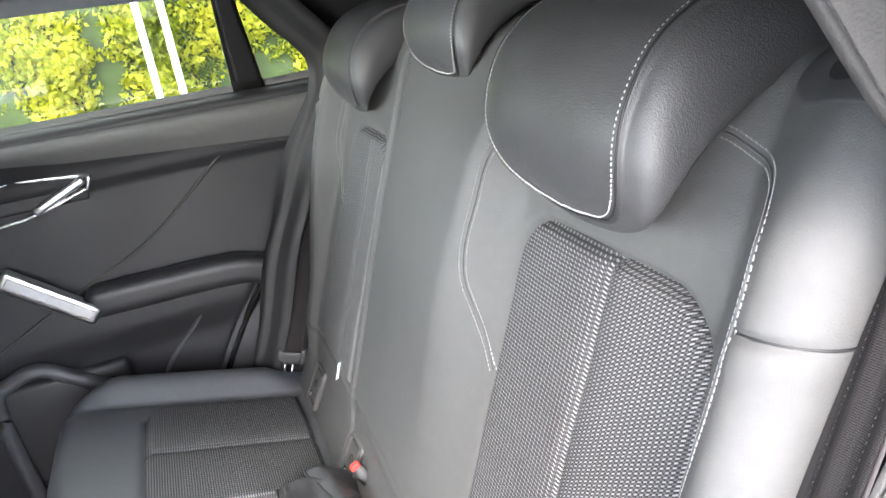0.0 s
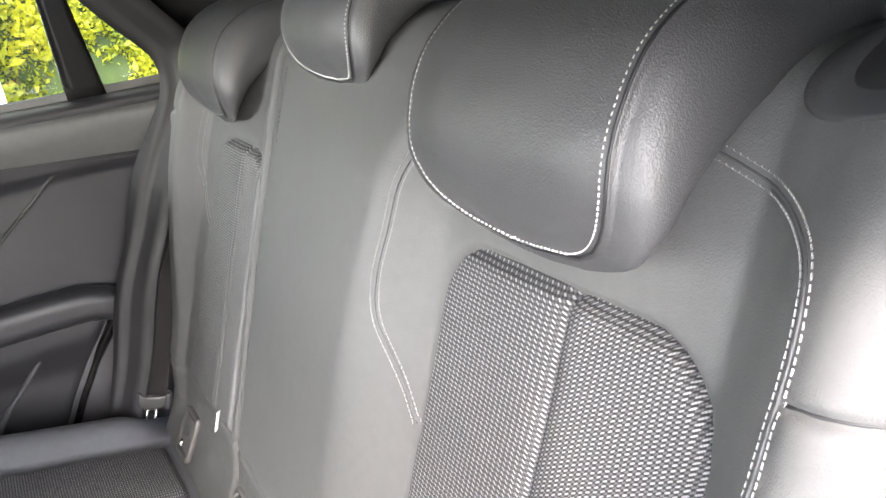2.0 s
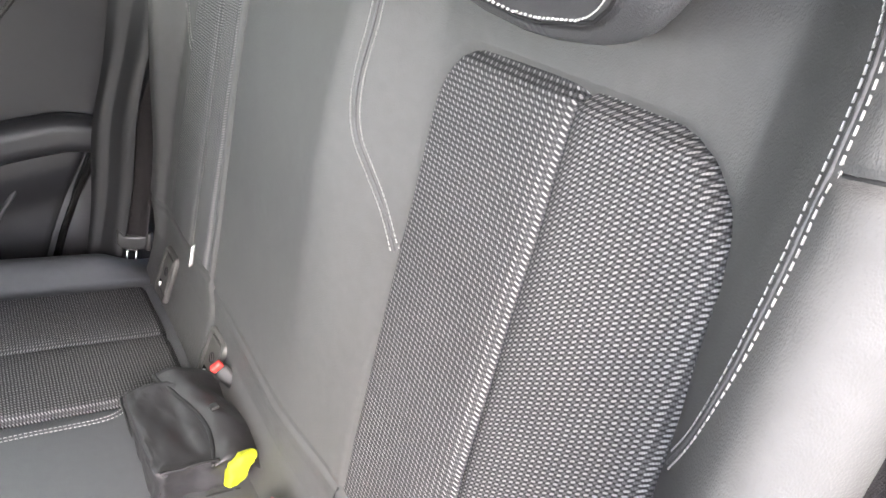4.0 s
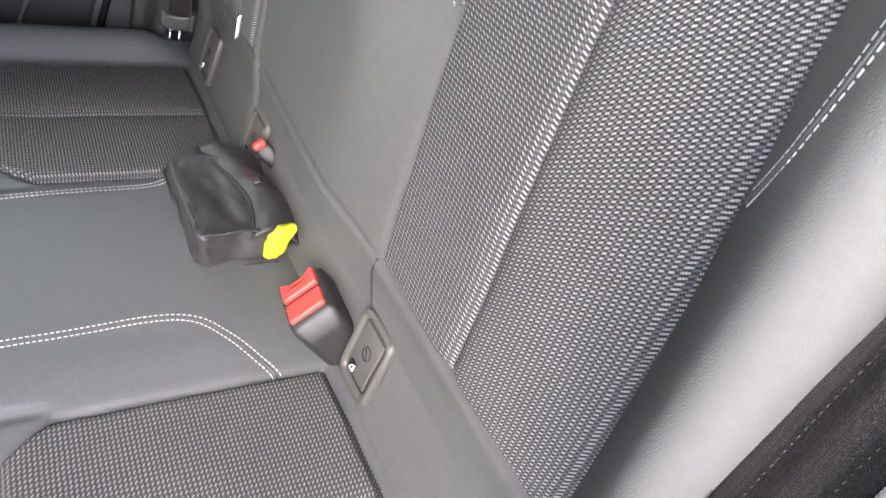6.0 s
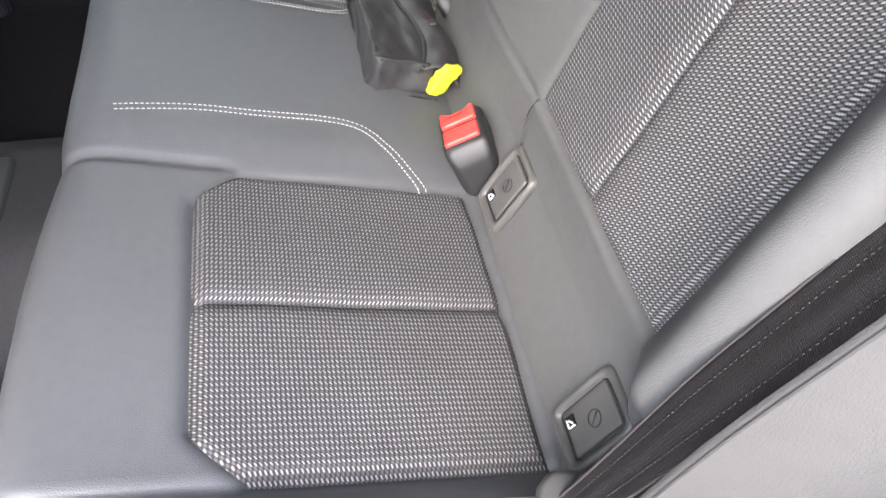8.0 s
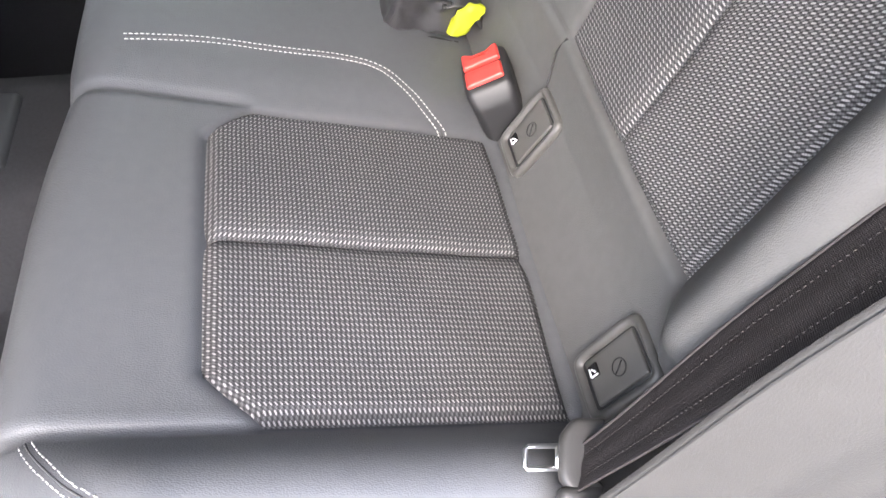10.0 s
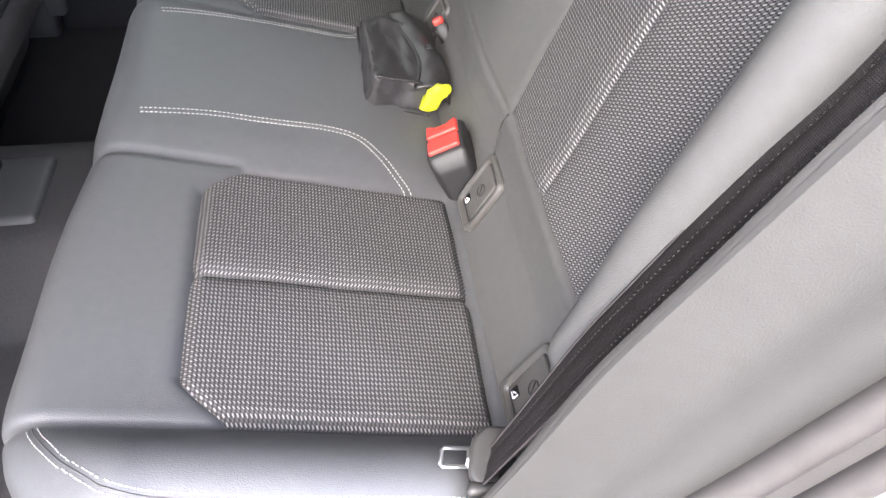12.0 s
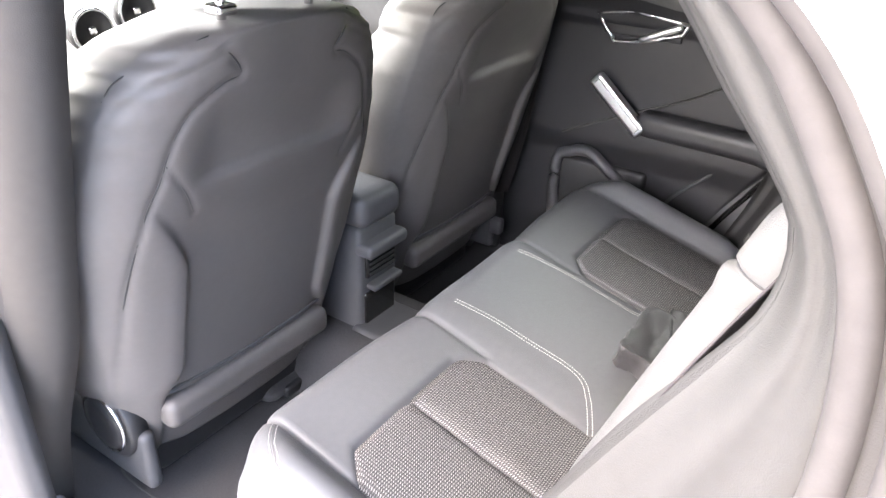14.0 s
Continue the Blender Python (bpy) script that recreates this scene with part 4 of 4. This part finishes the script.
near_rear = lambda z: 0.705 + 0.28 * (1.15 - z) + 0.05 * smooth(0.85, 0.5, z)
door_pillar(-1, near_rear, 0.15, PILLAR, "grey trimmed middle pillar beside the open rear door")
door_pillar(1, lambda z: 0.66 + 0.26 * (1.3 - z), 0.13, HARD, "dark trimmed middle pillar beyond the rear bench")
for dx, dy, r in ((-0.722, 0.055, 0.011), (-0.738, 0.085, 0.008)):
    edge = part("pillar_seal", tube([Vector((dx, near_rear(z) + dy, z)) for z in lin(0.34, 1.5, 24)], r, 10), RUBBER)
    tagged(edge, "black rubber seal on the middle pillar", "door seal", kind="structure")
for side in (-1, 1):
    fd = part("front_door", sheet(lambda y, z: Vector((side * (0.73 - 0.04 * smooth(1.0, 1.2, z)), y, z)), lin(0.84, 1.75, 16), lin(0.30, 1.17, 16), thick=0.03), HARD)
    tagged(fd, "closed front door with dark grey lining", "car door", kind="structure")
sill = part("door_sill", rbox((0.10, 1.0, 0.10), 0.02, (-0.72, 0.65, 0.33)), PAINT)
tagged(sill, "white painted door sill", "car body", kind="structure")

# ---- dashboard and windscreen, luggage space ----
duct = thing("floor_duct", (-0.15, 0.95, 0.34), "dark moulded air duct on the carpet under the front seat", "air duct")
part("duct_body", rbox((0.20, 0.24, 0.06), 0.028, (-0.16, 0.97, 0.365), 5, warp=lambda p: (p.x, p.y, p.z * (1 - 0.4 * smooth(0.0, 0.12, -p.y)))), CARPET, duct)
part("duct_mouth", rbox((0.09, 0.02, 0.028), 0.008, (-0.17, 0.852, 0.362), 3), DARK, duct)

dash = thing("dashboard", (0, 1.6, 0.8), "grey dashboard with round air vents under the windscreen", "dashboard")
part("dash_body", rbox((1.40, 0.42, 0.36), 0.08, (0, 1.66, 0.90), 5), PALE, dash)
for x, z in ((-0.154, 1.083), (-0.035, 1.111), (-0.60, 1.05), (0.55, 1.05)):
    v = part("round_vent", rings_to_bm([[Vector((x + r * math.cos(k * math.tau / 32), 1.455 - d, z - 0.02 + r * math.sin(k * math.tau / 32))) for k in range(32)] for r, d in ((0.052, -0.01), (0.052, 0.012), (0.044, 0.016), (0.038, 0.006), (0.012, 0.0))]), DARK, dash)
    part("vent_ring", tube([(x + 0.047 * math.cos(k * math.tau / 36), 1.437, z - 0.02 + 0.047 * math.sin(k * math.tau / 36)) for k in range(36)], 0.004, 6, closed=True, up=(0, 1, 0)), CHROME, v)
    part("vent_hub", rbox((0.02, 0.012, 0.02), 0.008, (x, 1.443, z - 0.02), 3), CHROME, v)
screen = part("window_1", sheet(lambda x, v: (x, 1.36 + 0.55 * v, 1.50 - 0.45 * v), lin(-0.66, 0.66, 6), lin(0, 1, 6), thick=0.005), GLASS)
tagged(screen, "clear windscreen above the dashboard", "windscreen", kind="structure")
screen.visible_shadow = False
shelf = part("parcel_shelf", rbox((1.18, 0.58, 0.02), 0.006, (0, -0.64, 1.20)), LINING)
tagged(shelf, "black parcel shelf behind the rear backrest", "shelf")
hatch = part("tailgate_lining", sheet(lambda x, z: (x, -0.96 + 0.1 * smooth(1.0, 1.3, z), z), lin(-0.66, 0.66, 8), lin(0.36, 1.18, 8), thick=0.03), HARD)
tagged(hatch, "dark tailgate lining behind the luggage space", "tailgate", kind="structure")
rear = part("window_2", sheet(lambda x, v: (x, -0.86 + 0.22 * v, 1.18 + 0.28 * v), lin(-0.62, 0.62, 6), lin(0, 1, 6), thick=0.005), GLASS)
tagged(rear, "clear rear window", "window", kind="structure")
rear.visible_shadow = False
for side in (-1, 1):
    q = part("luggage_side", sheet(lambda y, z: (side * 0.655, y, z), lin(-0.98, -0.22, 8), lin(0.36, 1.45, 8), thick=0.02), LINING)
    tagged(q, "black lined side of the luggage space", "side lining", kind="structure")

# ---- outside ----
ground = part("ground", sheet(lambda x, y: (x, y, 0.0), [-300, -40, -8, 0, 8, 40, 300], [-300, -40, -8, 0, 8, 40, 300]), TARMAC)
tagged(ground, "grey asphalt ground outside the car", "ground", kind="structure")
rng = np.random.default_rng(5)
count = 190000
spot = np.stack([np.zeros(count), np.where(np.arange(count) < 130000, rng.uniform(-1.7, 2.0, count), rng.uniform(-3.6, 3.4, count)), np.where(np.arange(count) < 130000, rng.uniform(0.4, 2.0, count), rng.uniform(0.0, 3.3, count))], 1)
bulge = np.array([0.35 * noise.noise((y * 0.9, z * 0.9, 0.0)) + 0.22 * noise.noise((y * 3, z * 3, 5.0)) + 0.10 * noise.noise((y * 9, z * 9, 2.0)) for _, y, z in spot])
spot[:, 0] = 4.4 - bulge + rng.uniform(-0.05, 0.30, count)
axis = rng.normal(size=(count, 3))
axis /= np.linalg.norm(axis, axis=1, keepdims=True)
other = np.cross(axis, rng.normal(size=(count, 3)))
other /= np.linalg.norm(other, axis=1, keepdims=True)
size = np.where(np.arange(count)[:, None] < 130000, rng.uniform(0.011, 0.027, (count, 1)), rng.uniform(0.02, 0.045, (count, 1)))
corners = np.stack([spot - axis * size, spot - other * size * 0.5, spot + axis * size, spot + other * size * 0.5], 1).reshape(-1, 3)
leaves = bpy.data.meshes.new("hedge")
leaves.from_pydata(corners.tolist(), [], np.arange(count * 4).reshape(-1, 4).tolist())
leaves.materials.append(LEAVES)
for y0 in (0.23, 0.09):
    pole = part("signpost", tube([(4.0, y0, 0.0), (4.0, y0, 2.6)], 0.022, 14), POLE)
    tagged(pole, "pale painted steel post standing before the hedge", "post", "posts by the hedge")
hedge = new("hedge", leaves)
tagged(hedge, "tall yellow green hedge beyond the car window", "hedge", kind="stuff")
# added sheet behind the leaves, its dark colour painting the hedge's inner shade
core = part("hedge_core", sheet(lambda y, z: (4.75 - 0.3 * noise.noise((y * 0.9, z * 0.9, 0.0)), y, z), lin(-5, 8, 40), lin(0, 3.7, 14), thick=0.3), CORE_SHADE, hedge)


# ---- child seat anchor covers in the lower backrests ----
STRIP = Vector((0, -0.48, 0.877))
FACE = Vector((0, 0.877, 0.48))


def on_strip(cx, u, v, n):
    """A point of the lower backrest: u across, v up along it, n out of it, round the cover's middle."""
    return Vector((cx + u, 0.0630, 0.6440)) + STRIP * v + FACE * n


def frame_ring(cx, hw, hh, r_in, parent, material):
    outer, mid, inner = oval(hw, hh, 7.0, 48), oval(hw * 0.93, hh * 0.94, 7.0, 48), oval(hw - r_in, hh - r_in, 9.0, 48)
    rings = [[on_strip(cx, a, b, n) for a, b in pts] for pts, n in ((outer, -0.004), (outer, 0.0045), (mid, 0.008), (oval(hw - r_in * 0.6, hh - r_in * 0.6, 7.5, 48), 0.0075), (inner, 0.003), (inner, -0.006))]
    return part("cover_frame", rings_to_bm(rings, True, True), material, parent)


def anchor_cover(cx):
    ob = thing("anchor_cover", on_strip(cx, 0, 0, 0), "dark grey plastic child seat anchor cover with a small white symbol", "anchor cover", "anchor covers")
    frame_ring(cx, 0.0330, 0.0430, 0.0095, ob, COVER)
    rot = Matrix((Vector((1, 0, 0)), STRIP, FACE)).transposed().to_4x4()
    part("recess", rbox((0.0475, 0.0675, 0.003), 0.001, on_strip(cx, 0, 0, 0.0022), 2, m=rot), DARK, ob)
    flap = part("flap", rbox((0.0425, 0.0600, 0.006), 0.0022, on_strip(cx, 0, 0.0015, 0.0036), 3, m=rot), COVER, ob)
    part("finger_notch", rbox((0.012, 0.011, 0.004), 0.001, on_strip(cx, 0.009, -0.0205, 0.0060), 2, m=rot), GLOSS, ob)
    part("symbol_ring", tube([on_strip(cx, -0.002 + 0.0075 * math.cos(k * math.tau / 28), 0.006 + 0.0075 * math.sin(k * math.tau / 28), 0.0070) for k in range(28)], 0.0006, 5, closed=True, up=(0, 1, 0)), DARK, flap)
    part("symbol_bar", tube([on_strip(cx, -0.006, 0.0, 0.0070), on_strip(cx, 0.002, 0.011, 0.0070)], 0.0007, 5), DARK, flap)
    for a, b in (((0.004, -0.012), (0.004, -0.020)), ((0.004, -0.020), (0.012, -0.020)), ((0.0065, -0.014), (0.0105, -0.0175))):
        part("white_symbol", tube([on_strip(cx, a[0], a[1] - 0.004, 0.0082), on_strip(cx, b[0], b[1] - 0.004, 0.0082)], 0.0010, 5), WHITE_PRINT, ob)
    return ob


for x in (-0.243, -0.529, 0.178, 0.450):
    anchor_cover(x)

# ---- belt buckles ----
AX_L = Vector((-0.05, -0.85, 0.42)).normalized()
AX_S = Vector((-0.96, 0.02, 0.13)).normalized()
AX_N = AX_L.cross(AX_S).normalized()
if AX_N.z < 0:
    AX_N = -AX_N
AX_S = AX_N.cross(AX_L).normalized()
if AX_S.x > 0:
    AX_S = -AX_S


def buckle(origin, double, label):
    o = Vector(origin)
    ob = thing("belt_buckle", o, label, "seat belt buckle", "belt buckles")
    rot = Matrix((AX_L, AX_S, AX_N)).transposed().to_4x4()
    wide, k0 = (0.072, 1.0) if double else (0.013, 0.40)
    at = lambda l, s, n: o + AX_L * l + AX_S * s + AX_N * n
    part("housing", rbox((0.055 * k0, wide + 0.006, 0.070), 0.009, at(0.026 * k0, wide / 2 + 0.001, -0.0365), 6, m=rot, warp=lambda p: (p.x * (1 - 0.25 * smooth(0.02, 0.055, p.y)), p.y, p.z - 0.026 * smooth(wide / 2 - 0.012, wide / 2 + 0.012, p.y))), DARK, ob)
    for k in range(2 if double else 1):
        s0 = 0.0165 * k0 + 0.032 * k
        part("release_button", rbox((0.043 * k0, 0.0265 * k0, 0.010), 0.003, at(0.025 * k0, s0, -0.0005 - 0.002 * k), 4, m=rot, warp=(lambda p: (p.x, p.y + (0.007 * (1 - smooth(0.010, 0.018, abs(p.x))) if p.y < 0 else 0), p.z)) if k == 0 and double else None), RED, ob, "red release button")
    return ob


buckle((-0.119, 0.120, 0.652), True, "black seat belt buckles with red release buttons in the bench")
buckle((0.128, 0.078, 0.672), False, "black seat belt buckle with a red button beside the pouch")
# ---- seat belts ----


def belt(path, width, face, twist, label, folds=0.0):
    ob = thing("seat_belt", path[0], label, "seat belt", "rear seat belts")
    c = curve(path, 80)
    face = Vector(face)

    def fn(u, k):
        d = (c[min(80, k + 1)] - c[max(0, k - 1)]).normalized()
        f = (face + Vector(twist) * (k / 80)).normalized()
        s = d.cross(f).normalized()
        gather = 1 - folds * 0.35 * (1 - smooth(0, 26, k))
        return c[k] + s * (u * gather * width / 2) + f * (0.0004 + folds * 0.002 * smooth(24, 60, k)) * math.cos(u * 7.0 + 0.6)

    part("webbing", sheet(fn, lin(-1, 1, 12), list(range(81)), uv=lambda u, k: (u * width / 2, (k / 80) * 0.75), thick=0.0015), WEBBING, ob)
    for e in (-0.5, 0.5):
        rows = [fn(e, k) + face * 0.001 for k in range(81)]
        boxes = [(rows[k].lerp(rows[k + 1], f), (rows[k + 1] - rows[k]).normalized(), (rows[k + 1] - rows[k]).cross(face).normalized(), face.normalized(), 0.0022, 0.0004, 0.0003) for k in range(80) for f in (0.25, 0.75)]
        part("edge_stitching", join_boxes(boxes), BELT_THREAD, ob)
    for e in (-1, 1):
        part("woven_edge", tube([fn(e, k) for k in range(0, 81, 2)], 0.0012, 6), EDGE, ob)
    return ob


near_belt = belt([(-0.614, 0.134, 0.657), (-0.620, 0.108, 0.74), (-0.623, 0.076, 0.83), (-0.623, 0.048, 0.89), (-0.623, 0.003, 0.985), (-0.623, -0.029, 1.045), (-0.622, -0.066, 1.13), (-0.618, -0.103, 1.21), (-0.605, -0.150, 1.30)], 0.050, (0.3, 0.86, 0.33), (0, 0, 0), "dark seat belt webbing hanging beside the rear backrest", 1.0)
far_belt = belt([(0.612, 0.088, 0.652), (0.612, 0.050, 0.75), (0.612, 0.0, 0.86), (0.610, -0.06, 0.96), (0.605, -0.15, 1.08), (0.60, -0.24, 1.20)], 0.047, (-0.95, 0.35, 0.3), (0.85, 0.5, 0), "dark seat belt webbing hanging beside the far backrest")


def tongue(parent, o, along, across):
    """A latch plate: moulded grip with a bright metal loop."""
    o, a, s = Vector(o), Vector(along).normalized(), Vector(across).normalized()
    n = a.cross(s).normalized()
    rot = Matrix((s, a, n)).transposed().to_4x4()
    grip = part("latch_grip", rbox((0.056, 0.028, 0.012), 0.0055, o, 5, m=rot, warp=lambda p: (p.x, p.y - 0.010 * smooth(0.012, 0.030, abs(p.x)), p.z)), GRIP, parent, "dark grey plastic latch grip")
    part("belt_slot", rbox((0.046, 0.005, 0.004), 0.0015, o - a * 0.004 + n * 0.0055, 3, m=rot), DARK, grip)
    part("grip_lip", rbox((0.013, 0.036, 0.017), 0.006, o - s * 0.027 - a * 0.004, 5, m=rot), GRIP, grip, "rounded end of the latch grip")
    pts = [o + a * p + s * q for p, q in ((0.010, 0.008), (0.036, 0.008), (0.038, 0.006), (0.038, -0.006), (0.036, -0.008), (0.010, -0.008))]
    part("metal_tongue", tube(pts, 0.0019, 8, flat=0.5, up=n), SILVER, grip, "bright metal tongue")
    part("tongue_bar", tube([o + a * 0.014 + s * 0.008, o + a * 0.014 - s * 0.008], 0.0022, 8, flat=0.5, up=n), SILVER, grip)


tongue(near_belt, (-0.606, 0.129, 0.670), (0.12, 1.0, 0.05), (1.0, -0.25, 0.25))
tongue(far_belt, (0.611, 0.092, 0.640), (0.0, 0.35, -1.0), (0.15, 1.0, 0.35))

# ---- hazard pouch on the middle seat ----
pouch = thing("pouch", (0.05, 0.13, 0.62), "black nylon pouch with a bright yellow piece sticking out", "pouch")
BAG = {(-1, -1, -1): (-0.026, 0.088, 0.606), (-1, 1, -1): (-0.026, 0.196, 0.630), (1, -1, -1): (0.185, 0.095, 0.604), (1, 1, -1): (0.195, 0.190, 0.628),
       (-1, -1, 1): (-0.026, 0.098, 0.662), (-1, 1, 1): (-0.037, 0.181, 0.686), (1, -1, 1): (0.135, 0.110, 0.668), (1, 1, 1): (0.130, 0.184, 0.688)}


def crumple(p):
    w = Vector((0, 0, 0))
    for (i, j, k), c in BAG.items():
        w += Vector(c) * ((1 + i * p.x) * (1 + j * p.y) * (1 + k * p.z) / 8)
    q = w * 1.0
    f = noise.noise(q * 30 + Vector((3, 1, 7))) * 0.007 + (1 - abs(noise.noise(Vector((q.x * 28 + q.y * 30, q.y * 40, q.z * 34))))) ** 4 * 0.007 - 0.003
    inward = 0.010 * (1 - p.x * p.x) * (1 - p.y * p.y) * (1 if p.z > 0 else 0)
    near = 0.008 * math.exp(-((p.y + 0.2 * p.z) / 0.25) ** 2) * smooth(-0.4, -1.0, p.x)
    return w + Vector((near, 0, -inward)) + Vector((0.5, 0.4, 0.8)) * f


part("bag_body", rbox((2, 2, 2), 0.22, (0, 0, 0), 11, warp=crumple), NYLON, pouch)


def flap_pt(u, v):
    x = -0.034 + 0.190 * v
    y = 0.122 - 0.062 * u - 0.012 * math.sin(v * 5) + 0.02 * smooth(0.75, 1.0, v) * (0.5 - u)
    z = 0.674 + 0.010 * math.sin(u * 2.6) - 0.058 * u * u + 0.004 * noise.noise((u * 3, v * 6, 2)) - 0.012 * (1 - v)
    return Vector((x, y, z))


part("bag_flap", sheet(flap_pt, lin(0, 1, 18), lin(0, 1, 30), thick=0.003), NYLON, pouch)
part("flap_binding", tube([flap_pt(0, v) for v in lin(0, 1, 30)], 0.0028, 6), DARK, pouch)
part("snap_stud", rbox((0.011, 0.011, 0.005), 0.0024, flap_pt(0.35, 0.45) + Vector((0, 0.002, 0.004)), 3), DARK, pouch, "black snap stud")
for a, b in (((-0.028, 0.197, 0.632), (0.19, 0.191, 0.632)), ((-0.030, 0.196, 0.632), (-0.030, 0.10, 0.608)), ((-0.034, 0.176, 0.684), (-0.030, 0.112, 0.666))):
    A, B = Vector(a), Vector(b)
    part("seam_binding", tube([A.lerp(B, t) + Vector((0, 0, 0.002 * noise.noise((t * 5, A.x * 9, 0)))) for t in lin(0, 1, 16)], 0.0022, 6), DARK, pouch)


def fold(p):
    q = Vector(p)
    return q + Vector((noise.noise(q * 70), noise.noise(q * 70 + Vector((9, 0, 0))), noise.noise(q * 70 + Vector((0, 9, 0))))) * 0.006


part("yellow_cloth", rbox((0.016, 0.030, 0.056), 0.0078, (-0.034, 0.094, 0.645), 6, m=pose(0, 0, 0, 20, -18, 10), warp=fold), YELLOW, pouch, "bright fluorescent yellow cloth")

# ---- small details ----
tag = part("care_label", sheet(lambda u, v: (0.214 - 0.004 * u, 0.052 + 0.006 * u - 0.010 * v, 0.782 + 0.028 * v), lin(0, 1, 3), lin(0, 1, 5), thick=0.0006), WHITE_PRINT)
tagged(tag, "small white fabric label in the backrest gap", "label")
mat_thing = thing("floor_mat", (-0.37, 0.76, 0.336), "dark carpet floor mat with bound edge in rear footwell", "floor mat")
part("mat_carpet", rbox((0.40, 0.44, 0.012), 0.005, (-0.37, 0.76, 0.342), 3), CARPET, mat_thing)
part("edge_binding", tube([(-0.37 + a, 0.76 + b, 0.348) for a, b in oval(0.198, 0.218, 9.0, 72)], 0.0035, 6, closed=True), TRIM, mat_thing)
latch = thing("backrest_release", (-0.49, -0.20, 1.30), "dark plastic release bezel on top of the rear backrest", "release handle")
top_at = lambda a, b, lift: near_back(-0.554 + a, 1.300 + b, lift, True)
part("bezel", rings_to_bm([[top_at(a * k, b * k, n) for a, b in oval(0.066, 0.033, 3.0, 48)] for k, n in ((1.0, -0.004), (0.985, 0.001), (0.95, 0.0028), (0.88, 0.0032), (0.72, 0.0022), (0.62, 0.0012), (0.56, 0.0004))], True, False), HARD, latch)
part("recess", rings_to_bm([[top_at(a * k, b * k, n) for a, b in oval(0.066, 0.033, 3.0, 40)] for k, n in ((0.575, 0.0002), (0.55, 0.0008), (0.2, 0.0008))]), DARK, latch)
part("release_lever", tube([top_at(x, 0.004, 0.003) for x in lin(-0.026, 0.026, 8)], 0.0032, 8), DARK, latch)
belt([(0.652, 0.735, 1.10), (0.650, 0.745, 0.90), (0.645, 0.775, 0.70), (0.64, 0.805, 0.57)], 0.044, (-0.5, -1.0, 0), (0, 0, 0), "front seat belt webbing on the middle pillar")
stub = part("belt_stalk", rbox((0.03, 0.04, 0.05), 0.01, (0.62, 0.80, 0.47), 3), HARD)
tagged(stub, "dark belt anchor cover at the foot of the pillar", "belt anchor")

notch = part("trim_seam", tube(curve([near_back(-0.205, 0.735, 0.001), near_back(-0.200, 0.715, 0.001), near_back(-0.208, 0.690, 0.001), near_back(-0.212, 0.680, 0.001)], 16), 0.0014, 6), DARK)
notch.parent = wide
notch.matrix_parent_inverse = Matrix.Translation(-wide.location)
